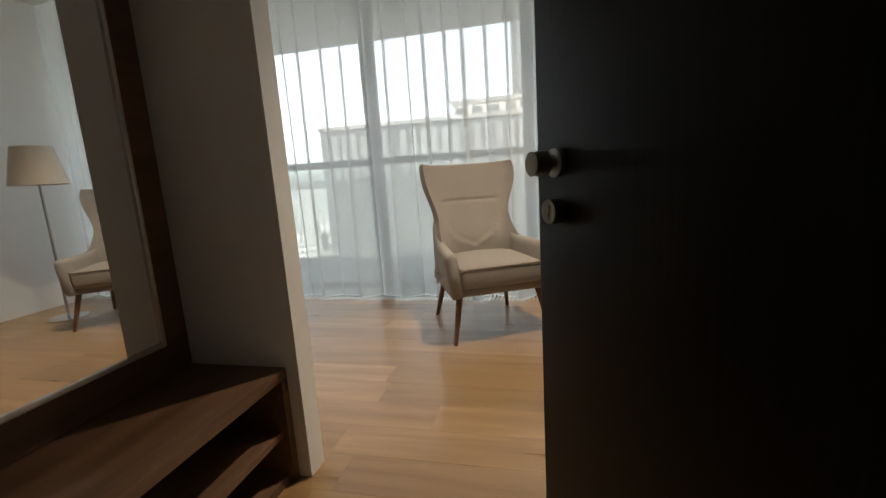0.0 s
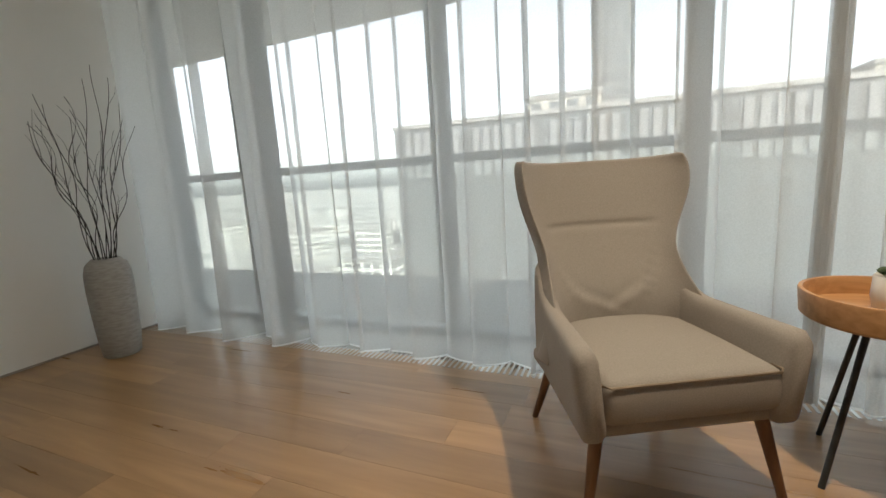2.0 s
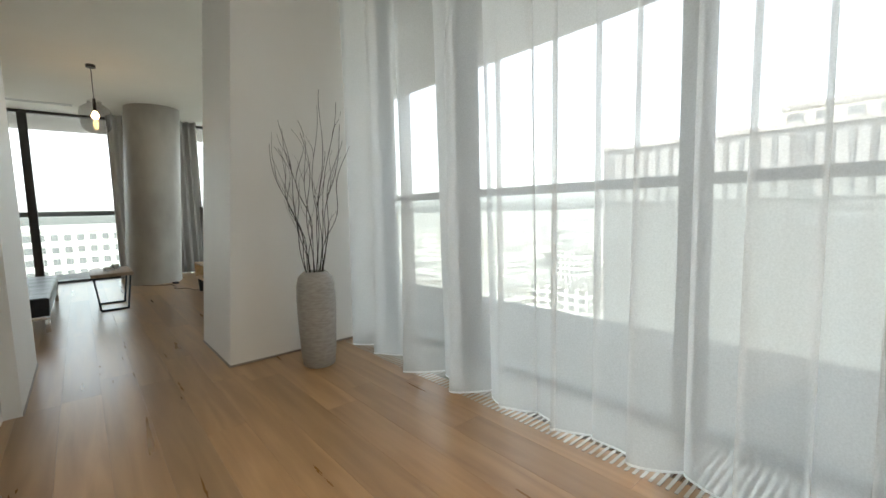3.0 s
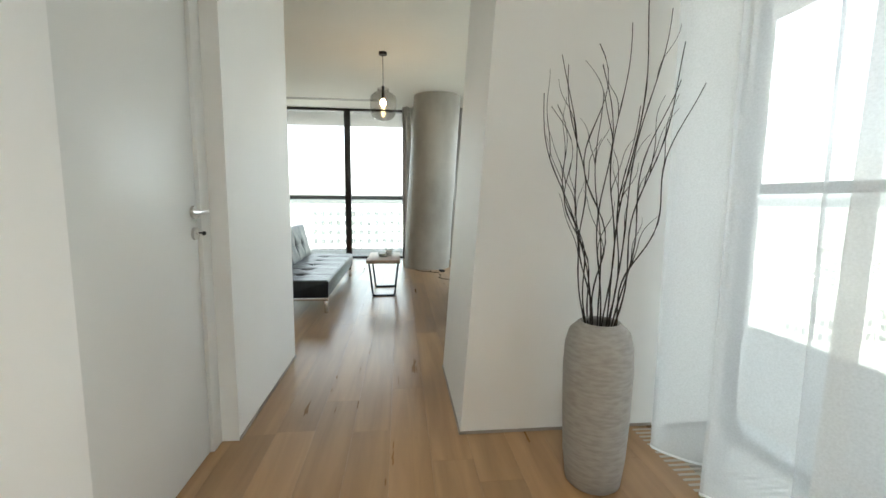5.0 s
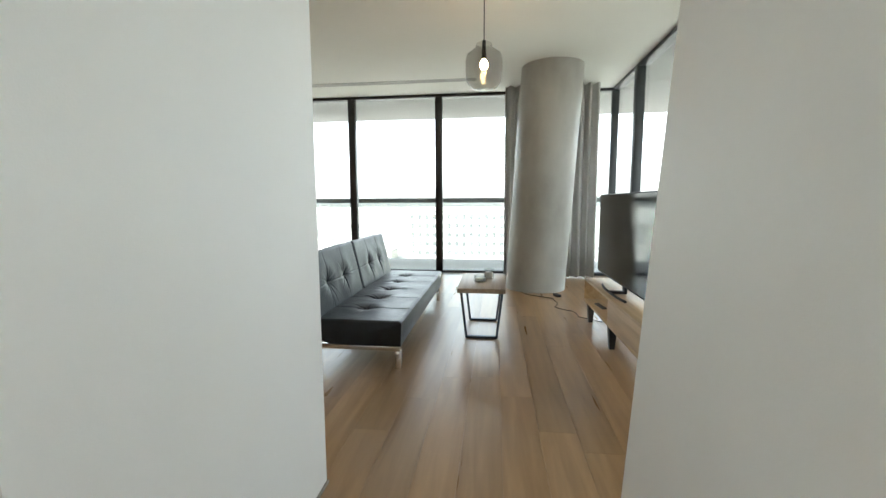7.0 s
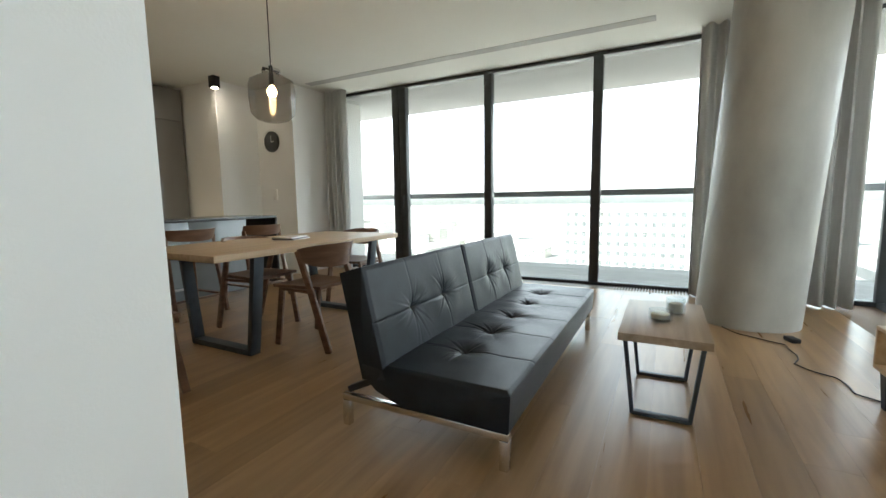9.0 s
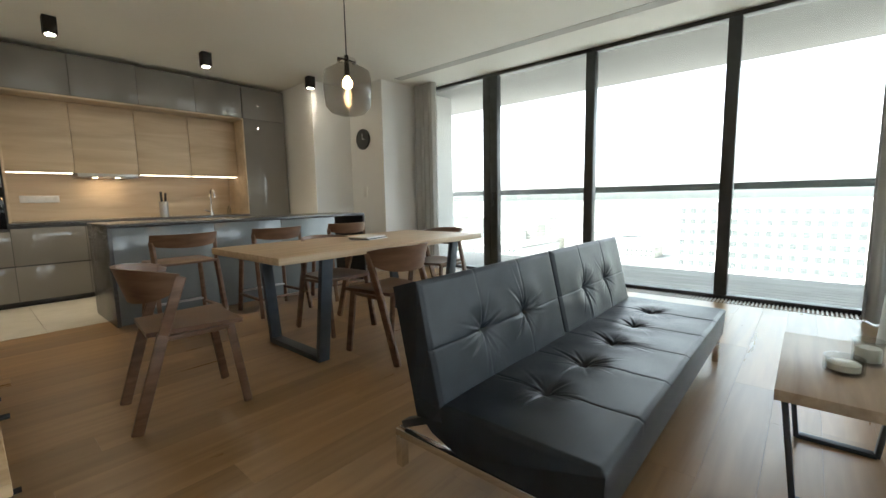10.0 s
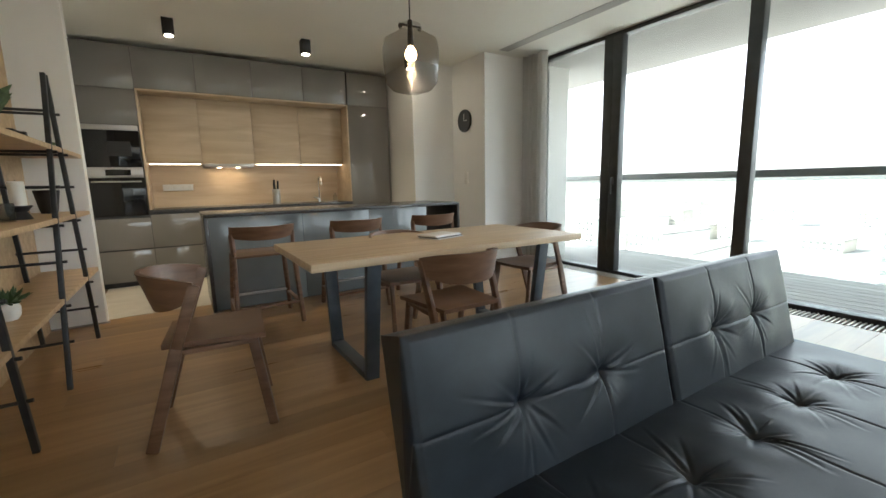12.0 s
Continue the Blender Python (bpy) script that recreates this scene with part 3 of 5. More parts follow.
# ---- lounge ----
def armchair(at, label):
    c = thing("armchair", label, "armchair", "armchairs by the window", at)
    # seat shell and base
    bm = bmesh.new()
    box(bm, (-0.285, -0.30, 0.275), (0.285, 0.26, 0.335), 0.024, 4)
    part("seat_base", bm, FABRIC, c)
    bm = bmesh.new()
    vs = box(bm, (-0.262, -0.335, 0.325), (0.262, 0.22, 0.455), 0.035, 4)
    bmesh.ops.subdivide_edges(bm, edges=[e for e in bm.edges if e.calc_length() > 0.2], cuts=5, use_grid_fill=True)
    for v in bm.verts:
        if v.co.z > 0.44:
            v.co.z += 0.022 * max(0, 1 - (v.co.x / 0.27) ** 2) * max(0, 1 - ((v.co.y + 0.05) / 0.3) ** 2)
    cushion = part("seat_cushion", bm, FABRIC, c)
    bm = bmesh.new()
    ring = [(-0.255, 0.1, 0.448), (-0.258, -0.318, 0.448), (-0.24, -0.333, 0.448), (0.24, -0.333, 0.448), (0.258, -0.318, 0.448), (0.255, 0.1, 0.448)]
    tube(bm, ring, [0.004] * 6, 8)
    part("piping", bm, PIPING, cushion, "dark brown seat piping")

    # winged back: a curved shell that flares at the top
    def shell(u, v):
        z = 0.36 + 0.70 * v + 0.012 * abs(u) ** 3 * max(0, (v - 0.8) / 0.2)
        half = 0.305 - 0.055 * math.sin(math.pi / 2 * min(1, v / 0.52)) ** 1.3 + 0.068 * math.sin(math.pi / 2 * max(0, min(1, (v - 0.5) / 0.42))) ** 1.6
        half -= 0.012 * max(0, (v - 0.93) / 0.07) ** 2
        wrap = 0.10 + 0.13 * math.exp(-((v - 0.18) / 0.22) ** 2) + 0.055 * math.exp(-((v - 0.9) / 0.22) ** 2)
        x = half * math.sin(u * 1.25) / math.sin(1.25)
        y = 0.16 + 0.20 * v - wrap * abs(u) ** 2.6
        pillow = 0.035 * math.exp(-((v - 0.26) / 0.2) ** 2) * (1 - u * u)
        crease = -0.009 * math.exp(-((v - 0.64) / 0.013) ** 2) * max(0, min(1, (0.75 - abs(u)) * 6))
        fold = 0.0
        for fu, fv, slope in ((-0.52, 0.34, 0.34), (-0.34, 0.27, 0.26), (-0.12, 0.22, 0.12), (0.18, 0.24, -0.14), (0.36, 0.29, -0.24), (0.55, 0.37, -0.36)):
            along = (u - fu) * 0.8 + (v - fv) * (-0.6 if fu < 0 else 0.6)
            off = (v - fv) + slope * (u - fu) * 2.2
            fold += 0.011 * math.exp(-(off / 0.022) ** 2 - (along / 0.2) ** 2) - 0.006 * math.exp(-((off - 0.035) / 0.022) ** 2 - (along / 0.2) ** 2)
        return Vector((x, y - pillow - crease - fold, z))
    bm = bmesh.new()
    nu, nv = 32, 64
    front = [[bm.verts.new(shell(-1 + 2 * i / nu, j / nv)) for i in range(nu + 1)] for j in range(nv + 1)]
    back = [[bm.verts.new(shell(-1 + 2 * i / nu, j / nv) + Vector((0.02 * (-1 + 2 * i / nu), 0.075 - 0.02 * j / nv, 0))) for i in range(nu + 1)] for j in range(nv + 1)]
    for j in range(nv):
        for i in range(nu):
            bm.faces.new((front[j][i], front[j][i + 1], front[j + 1][i + 1], front[j + 1][i]))
            bm.faces.new((back[j][i], back[j + 1][i], back[j + 1][i + 1], back[j][i + 1]))
        bm.faces.new((front[j][0], front[j + 1][0], back[j + 1][0], back[j][0]))
        bm.faces.new((front[j][nu], back[j][nu], back[j + 1][nu], front[j + 1][nu]))
    for i in range(nu):
        bm.faces.new((front[nv][i], front[nv][i + 1], back[nv][i + 1], back[nv][i]))
        bm.faces.new((front[0][i], back[0][i], back[0][i + 1], front[0][i + 1]))
    ob = part("backrest", bm, FABRIC, c)
    smooth(ob, 80)
    bv = ob.modifiers.new("round", "BEVEL")
    bv.width, bv.segments, bv.limit_method, bv.angle_limit = 0.022, 3, "ANGLE", radians(50)
    # arms: flowing down from the wings to the seat front
    for s in (-1, 1):
        bm = bmesh.new()
        n, seg = 20, 18
        rings = []
        for k in range(n + 1):
            f = k / n
            y = 0.20 - 0.53 * f + 0.006 * max(0, f - 0.9)
            top = 0.565 + 0.13 * max(0, 1 - f / 0.38) ** 2.2 - 0.012 * f
            bot = 0.272
            cx = s * (0.262 + 0.03 * f)
            th = 0.034 + 0.006 * f
            if k == n:
                top, bot, th = top - 0.022, bot + 0.018, th * 0.72
            ring = []
            for a in range(seg):
                ang = 2 * math.pi * a / seg
                ex = abs(math.cos(ang)) ** 0.7 * (1 if math.cos(ang) > 0 else -1)
                ez = abs(math.sin(ang)) ** 0.32 * (1 if math.sin(ang) > 0 else -1)
                zz = (top + bot) / 2 + ez * (top - bot) / 2
                flare = s * (0.026 * max(0, (zz - 0.33) / 0.2) * f - 0.01)
                ring.append(bm.verts.new((cx + ex * th + flare, y, zz)))
            rings.append(ring)
        for p, q in zip(rings, rings[1:]):
            for a in range(seg):
                bm.faces.new((p[a], p[(a + 1) % seg], q[(a + 1) % seg], q[a]))
        bm.faces.new(rings[0][::-1]), bm.faces.new(rings[-1])
        smooth(part("armrest", bm, FABRIC, c), 75)
    for x, y, dx, dy in ((-0.25, -0.26, -0.055, -0.05), (0.25, -0.26, 0.055, -0.05), (-0.22, 0.2, -0.05, 0.09), (0.22, 0.2, 0.05, 0.09)):
        bm = bmesh.new()
        rod(bm, (x + dx, y + dy, 0), (x, y, 0.285), 0.012, 0.021, 16)
        part("leg", bm, LEGWOOD, c)
    return c


CH = armchair(pose(-0.695, 2.91, 0, 0, 0, 27), "beige upholstered wing armchair with slim walnut legs")
armchair(pose(0.77, 2.97, 0, 0, 0, -30), "beige upholstered wing armchair beside the tray table")


def side_table():
    t = thing("side_table", "round oak tray table on thin black metal legs", "side table", "", pose(0.025, 3.02, 0))
    bm = bmesh.new()
    lathe(bm, [(0, 0.52), (0.215, 0.52), (0.222, 0.527), (0.228, 0.6), (0.226, 0.606), (0.215, 0.606), (0.212, 0.6), (0.21, 0.545), (0, 0.545)], 56)
    part("tray", bm, TRAYWOOD, t)
    for a in (214, 309, 42, 110):
        c, s = math.cos(radians(a)), math.sin(radians(a))
        bm = bmesh.new()
        rod(bm, (0.215 * c, 0.215 * s, 0), (0.09 * c, 0.09 * s, 0.52), 0.009, 0.009, 12)
        part("leg", bm, BLACKSTEEL, t)
    p = thing("potted_succulent", "green succulent in a round white ceramic pot", "plant", "", pose(0.035, 3.0, 0.546))
    bm = bmesh.new()
    lathe(bm, [(0, 0), (0.052, 0), (0.066, 0.012), (0.074, 0.05), (0.071, 0.112), (0.067, 0.117), (0.063, 0.112), (0.06, 0.1), (0, 0.1)], 40)
    pot = part("pot", bm, CERAMIC, p)
    bm = bmesh.new()
    lathe(bm, [(0.06, 0.099), (0.03, 0.108), (0, 0.11)], 24)
    part("soil", bm, SOIL, pot)
    rnd = random.Random(4)
    bm = bmesh.new()
    for k in range(24):
        r, a = 0.058 * rnd.random() ** 0.6, rnd.uniform(0, 6.28)
        cx, cy, cz = r * math.cos(a), r * math.sin(a), 0.115 + rnd.uniform(0, 0.02) + 0.3 * max(0, 0.06 - r)
        for q in range(22):
            th, ti = q * 2.4, 0.25 + 1.15 * q / 22
            d = Vector((math.cos(th) * math.sin(ti), math.sin(th) * math.sin(ti), math.cos(ti)))
            leaf(bm, Vector((cx, cy, cz)), d, 0.025 * (0.6 + 0.4 * q / 22), 0.008)
    part("leaves", bm, LEAF, p)["kind"] = "stuff"


def leaf(bm, base, d, length, width):
    """One fleshy leaf, thick in the middle and pointed."""
    d = d.normalized()
    x = d.orthogonal().normalized()
    y = d.cross(x)
    a = bm.verts.new(base)
    mid = [bm.verts.new(base + d * length * 0.55 + x * width * c + y * width * 0.5 * s) for c, s in ((1, 0), (0, 1), (-1, 0), (0, -1))]
    tip = bm.verts.new(base + d * length)
    for i in range(4):
        bm.faces.new((a, mid[i], mid[(i + 1) % 4]))
        bm.faces.new((tip, mid[(i + 1) % 4], mid[i]))


side_table()


def floor_lamp():
    l = thing("floor_lamp", "floor lamp with a cream fabric shade on a slim steel pole", "floor lamp", "", pose(1.35, 2.85, 0))
    bm = bmesh.new()
    lathe(bm, [(0, 0), (0.14, 0), (0.14, 0.012), (0.02, 0.022), (0, 0.022)], 40)
    part("base", bm, CHROME, l)
    bm = bmesh.new()
    rod(bm, (0, 0, 0.02), (0, 0, 1.28), 0.011, None, 16)
    part("pole", bm, STEEL, l)
    bm = bmesh.new()
    lathe(bm, [(0.19, 1.12), (0.13, 1.42), (0.127, 1.42), (0.187, 1.12), (0.19, 1.12)], 48)
    part("shade", bm, mat("cream_shade", (0.62, 0.56, 0.48), 0.9), l, "cream tapered fabric shade")


floor_lamp()


def vase():
    v = thing("floor_vase", "tall grey carved floor vase", "vase", "", pose(-3.81, 3.02, 0))
    prof = [(0, 0), (0.095, 0), (0.105, 0.01), (0.118, 0.12), (0.126, 0.3), (0.130, 0.46), (0.126, 0.56), (0.112, 0.615), (0.082, 0.645), (0.07, 0.65), (0.066, 0.64), (0.095, 0.58), (0.11, 0.45), (0.0, 0.4)]
    bm = bmesh.new()
    lathe(bm, prof, 56)
    body = part("body", bm, VASE, v)
    bm = bmesh.new()
    lathe(bm, [(0.064, 0.642), (0.067, 0.649), (0.073, 0.652), (0.08, 0.647), (0.074, 0.642)], 56)
    part("rim", bm, VASE, body)
    tw = thing("branch_bundle", "bundle of dark curly twigs standing in the vase", "branches", "", pose(-3.81, 3.02, 0))
    rnd = random.Random(11)
    for k in range(15):
        bm = bmesh.new()
        a = 2 * math.pi * k / 15 + rnd.uniform(-0.2, 0.2)
        spread, top = rnd.uniform(0.10, 0.38), rnd.uniform(1.45, 1.82)
        ph, fr, am = rnd.uniform(0, 6.28), rnd.uniform(3.6, 5.2), rnd.uniform(0.016, 0.032)
        pts, rad = [], []
        for i in range(30):
            f = i / 29
            z = 0.42 + (top - 0.42) * f
            r = 0.03 + spread * max(0, f - 0.08) ** 1.15
            wob = am * min(1, f * 2)
            pts.append((r * math.cos(a) + wob * math.sin(fr * f * 3 + ph), r * math.sin(a) + wob * math.cos(fr * f * 2.6 + ph * 1.7), z))
            rad.append(0.0025 * (1 - 0.7 * f) + 0.0008 + (0.0008 if i % 5 == 2 and f < 0.8 else 0))
        tube(bm, pts, rad, 6)
        for s in range(2):
            i0 = rnd.randint(12, 24)
            p0 = Vector(pts[i0])
            dirn = Vector((rnd.uniform(-0.5, 0.5) + 0.4 * math.cos(a), rnd.uniform(-0.5, 0.5) + 0.4 * math.sin(a), 1.3)).normalized()
            ln = rnd.uniform(0.14, 0.28)
            out = Vector((math.cos(a), math.sin(a), 0))
            side = Vector((-math.sin(a), math.cos(a), 0)) * (1 if s else -1)
            sp = []
            for q in range(19):
                g = q / 18
                bend = Vector((math.sin(g * 7 + ph), math.cos(g * 6 + ph), 0)) * 0.010 * g
                sp.append(p0 + Vector((0, 0, 1)) * ln * g + (out * 0.25 + side * 0.32) * ln * g ** 1.5 + bend)
            tube(bm, sp, [0.0014 * (1 - 0.8 * q / 18) + 0.0004 for q in range(19)], 5)
        part("twig", bm, TWIG, tw)


vase()


def white_door():
    d = thing("door_2", "closed white flush door with a nickel lever", "door")
    d["kind"] = "structure"
    block("door_leaf", (-4.13, 1.39, 0.006), (-3.345, 1.43, 2.09), LACQUER, d, 0.002)
    f = thing("door_frame", "white lacquered door frame set in the wall", "door frame")
    f["kind"] = "structure"
    block("jamb", (-4.214, 1.37, 0), (-4.134, 1.445, 2.129), LACQUER, f, 0.002)
    block("jamb", (-3.341, 1.37, 0), (-3.331, 1.445, 2.129), LACQUER, f, 0.002)
    block("jamb", (-4.134, 1.37, 2.094), (-3.341, 1.445, 2.129), LACQUER, f, 0.002)
    bm = bmesh.new()
    rod(bm, (-4.1, 1.43, 1.05), (-4.1, 1.44, 1.05), 0.026, None, 32)
    rod(bm, (-4.1, 1.44, 1.05), (-4.1, 1.485, 1.05), 0.009, None, 16)
    bar(bm, (-4.117, 1.482, 1.05), (-3.978, 1.482, 1.053), 0.013, 0.018, 0.005)
    part("door_handle", bm, NICKEL, d, "satin nickel lever on a round rose")
    bm = bmesh.new()
    rod(bm, (-4.1, 1.43, 0.965), (-4.1, 1.44, 0.965), 0.026, None, 32)
    rod(bm, (-4.1, 1.44, 0.97), (-4.1, 1.448, 0.97), 0.009, None, 20)
    rose = part("lock_rose", bm, NICKEL, d, "round nickel lock rose")
    bm = bmesh.new()
    bar(bm, (-4.1, 1.446, 0.968), (-4.1, 1.462, 0.968), 0.003, 0.006, 0.001)
    rod(bm, (-4.1, 1.468, 0.966), (-4.0985, 1.468, 0.966), 0.009, None, 16)
    part("key", bm, BLACKSTEEL, rose, "small steel key in the lock")


white_door()

# ---- living room ----
def sofa():
    s = thing("sofa_bed", "black tufted leather split-back sofa bed on chrome legs", "sofa")
    x1 = -6.4

    def tufted(name, origin, ux, uy, un, lx, ly, thick, nx, ny, lengthwise, undercut):
        """A leather cushion slab with deep buttons, stitched seams and pulled folds."""
        bm = bmesh.new()
        rx, ry = int(lx / 0.0052), int(ly / 0.0052)
        buttons = [((i + 1) / (nx + 1) * lx, (j + 1) / (ny + 1) * ly) for i in range(nx) for j in range(ny)]
        seams = [(i + 1) / (nx + 1) * lx for i in range(nx)]

        rnd = random.Random(int(lx * 1000) + int(-origin.x * 100))
        pulls = []
        for cx, cy in buttons:
            for q in range(11):
                ang = 2 * math.pi * (q + rnd.uniform(-0.4, 0.4)) / 11
                pulls.append((cx, cy, math.cos(ang), math.sin(ang), rnd.uniform(0.08, 0.24), rnd.uniform(0.0045, 0.0085), rnd.uniform(0.0025, 0.0075), rnd.uniform(-0.5, 0.5)))

        def h(a, b):
            e = min(a, lx - a, b, ly - b)
            v = thick * (1 - 0.09 * max(0, 1 - e / 0.022) ** 2) - 0.003 * math.exp(-((e - 0.012) / 0.0035) ** 2)
            for sx in seams:
                v -= 0.0036 * math.exp(-((a - sx) / 0.0038) ** 2)
            for j in range(ny if lengthwise else 0):
                v -= 0.0032 * math.exp(-((b - (j + 1) / (ny + 1) * ly) / 0.0038) ** 2)
            for cx, cy in buttons:
                r = math.hypot(a - cx, b - cy)
                v -= 0.034 * math.exp(-(r / 0.032) ** 0.95)
                v += 0.004 * math.exp(-((r - 0.12) / 0.06) ** 2)
            for cx, cy, c, d, far, wide, deep, curl in pulls:
                along = (a - cx) * c + (b - cy) * d
                if 0.008 < along < far:
                    off = (b - cy) * c - (a - cx) * d - curl * along * along
                    f = along / far
                    v -= deep * (1 - f) * min(1, f * 6) * (math.exp(-(off / wide) ** 2) - 0.7 * math.exp(-((off - 1.9 * wide) / wide) ** 2))
            return v + 0.004 * noise.noise((a * 5, b * 5, lx))
        top = [[bm.verts.new(origin + ux * (a * lx / rx) + uy * (b * ly / ry) + un * h(a * lx / rx, b * ly / ry)) for a in range(rx + 1)] for b in range(ry + 1)]
        low = [(0.008, undercut[1]), (undercut[0] * 0.35, undercut[1] * 0.45), (undercut[0], 0.0), (ly - 0.008, 0.0)]
        bot = [[bm.verts.new(origin + ux * (0.007 + a * (lx - 0.014) / rx) + uy * b + un * z) for a in range(rx + 1)] for b, z in low]
        for b in range(ry):
            for a in range(rx):
                bm.faces.new((top[b][a], top[b][a + 1], top[b + 1][a + 1], top[b + 1][a]))
        for a in range(rx):
            bm.faces.new((bot[0][a], bot[0][a + 1], top[0][a + 1], top[0][a]))
            bm.faces.new((top[ry][a], top[ry][a + 1], bot[-1][a + 1], bot[-1][a]))
            for p, q in zip(bot, bot[1:]):
                bm.faces.new((p[a + 1], p[a], q[a], q[a + 1]))
        bm.faces.new([top[b][0] for b in range(ry + 1)] + [row[0] for row in bot[::-1]])
        bm.faces.new([top[b][rx] for b in range(ry, -1, -1)] + [row[rx] for row in bot])
        return smooth(part(name, bm, LEATHER, s), 50)
    X, Y, Z = Vector((-1, 0, 0)), Vector((0, 1, 0)), Vector((0, 0, 1))
    tufted("seat_cushion", Vector((x1, 0.865, 0.158)), X, Y, Z, 2.1, 0.70, 0.167, 5, 1, False, (0.2, 0.10))
    up, nrm = Vector((0, -0.23, 1)).normalized(), Vector((0, 1, 0.23)).normalized()
    tufted("backrest", Vector((x1, 0.862, 0.235)), X, up, nrm, 1.02, 0.51, 0.142, 2, 1, True, (0.02, 0.0))
    tufted("backrest", Vector((x1 - 1.036, 0.862, 0.235)), X, up, nrm, 1.02, 0.51, 0.142, 2, 1, True, (0.02, 0.0))
    for x in (x1 - 0.02, x1 - 2.0):
        bm = bmesh.new()
        bar(bm, (x, 0.74, 0.14), (x, 1.555, 0.14), 0.03, 0.034, 0.003, (1, 0, 0))
        part("frame_rail", bm, CHROME, s, "polished chrome rail")
        for y in (0.758, 1.537):
            block("leg", (x - 0.018, y - 0.018, 0), (x + 0.018, y + 0.018, 0.124), CHROME, s, 0.003, "square chrome leg")
        bm = bmesh.new()
        bar(bm, (x - 0.02, 0.765, 0.17), (x - 0.02, 0.90, 0.235), 0.03, 0.045, 0.004, (1, 0, 0))
        part("hinge_bracket", bm, BLACKSTEEL, s)


sofa()


def u_legs(parent, x, y0, y1, z, w, d, inset, material):
    """A flat steel leg frame: two slanting sides and a floor bar."""
    bm = bmesh.new()
    bar(bm, (x, y0 + inset, d / 2), (x, y1 - inset, d / 2), d, w, 0.002, (1, 0, 0))
    part("floor_bar", bm, material, parent)
    for a, b in ((y0, y0 + inset), (y1, y1 - inset)):
        bm = bmesh.new()
        bar(bm, (x, b, 0.004), (x, a, z), w, d, 0.002, (0, 1, 0))
        part("leg", bm, material, parent)


def coffee_table():
    t = thing("coffee_table", "small brown oak coffee table on black steel frame legs", "table")
    block("tabletop", (-7.735, 1.878, 0.395), (-7.0, 2.257, 0.432), COFFEEOAK, t, 0.003)
    u_legs(t, -7.12, 1.9, 2.235, 0.395, 0.035, 0.018, 0.045, BLUESTEEL)
    u_legs(t, -7.64, 1.9, 2.235, 0.395, 0.035, 0.018, 0.045, BLUESTEEL)
    for x, y, r, h in ((-7.3, 2.05, 0.055, 0.055), (-7.45, 2.12, 0.045, 0.09)):
        g = thing("glass_candle_holder", "clear glass candle holder on the coffee table", "candle holder", "glass holders", pose(x, y, 0.432))
        bm = bmesh.new()
        lathe(bm, [(0, 0), (r * 0.9, 0), (r, 0.006), (r, h), (r - 0.006, h), (r - 0.006, 0.012), (0, 0.012)], 32)
        part("bowl", bm, CLEAR, g)
        bm = bmesh.new()
        lathe(bm, [(0, 0.013), (r * 0.8, 0.013), (r * 0.8, h * 0.62), (r * 0.7, h * 0.68), (0, h * 0.68)], 24)
        part("candle", bm, WAX, g, "white wax candle")


coffee_table()


def television():
    b = thing("tv_bench", "low oak television bench on splayed black legs", "tv bench")
    bx0, bx1, by0, by1, z0, z1 = -7.75, -5.55, 3.0, 3.34, 0.19, 0.405
    block("top_board", (bx0, by0, z1 - 0.02), (bx1, by1, z1), OAK, b, 0.002)
    block("bottom_board", (bx0, by0, z0), (bx1, by1, z0 + 0.02), OAK, b, 0.002)
    block("end_panel", (bx0, by0, z0 + 0.02), (bx0 + 0.02, by1, z1 - 0.02), OAK, b, 0.002)
    block("end_panel", (bx1 - 0.02, by0, z0 + 0.02), (bx1, by1, z1 - 0.02), OAK, b, 0.002)
    block("drawer_front", (bx0 + 0.82, by0, z0 + 0.02), (bx1 - 0.02, by0 + 0.02, z1 - 0.02), OAK, b, 0.002)
    block("divider", (bx0 + 0.80, by0 + 0.005, z0 + 0.02), (bx0 + 0.82, by1, z1 - 0.02), OAK, b, 0.002)
    for x in (bx0 + 0.06, bx0 + 0.78, bx1 - 0.07):
        for y in (by0 + 0.05, by1 - 0.05):
            bm = bmesh.new()
            vs = box(bm, (x - 0.035, y - 0.03, 0), (x + 0.035, y + 0.03, z0))
            for v in vs:
                if v.co.z < 0.01:
                    v.co.x = x + (v.co.x - x) * 0.55
                    v.co.y = y + (v.co.y - y) * 0.6
            part("leg", bm, BLACK, b)
    t = thing("television", "large flat black television on a curved metal stand", "television", "", pose(-7.06, 3.15, 0.405, 0, 0, 0))
    bezel = block("bezel", (-0.75, -0.02, 0.06), (0.75, 0.025, 0.765), BLACK, t, 0.006)
    block("screen", (-0.738, -0.023, 0.075), (0.738, -0.0195, 0.755), SCREEN, bezel, 0)
    bm = bmesh.new()
    pts = [(-0.32, -0.08, 0.009), (-0.2, -0.1, 0.009), (0, -0.108, 0.009), (0.2, -0.1, 0.009), (0.32, -0.08, 0.009)]
    for a, c in zip(pts, pts[1:]):
        bar(bm, a, c, 0.014, 0.016, 0.003)
    part("stand", bm, BLACK, t)
    bm = bmesh.new()
    bar(bm, (0, -0.105, 0.011), (0, 0.0, 0.011), 0.05, 0.02, 0.003)
    bar(bm, (0, 0.005, 0.002), (0, 0.005, 0.1), 0.06, 0.02, 0.003)
    part("stand_neck", bm, BLACK, t)
    r = thing("remote_control", "slim black remote control inside the bench", "remote control", "", pose(-7.42, 3.07, 0.21, 0, 0, 8))
    block("case", (-0.09, -0.02, 0), (0.09, 0.02, 0.016), BLACK, r, 0.006)


television()


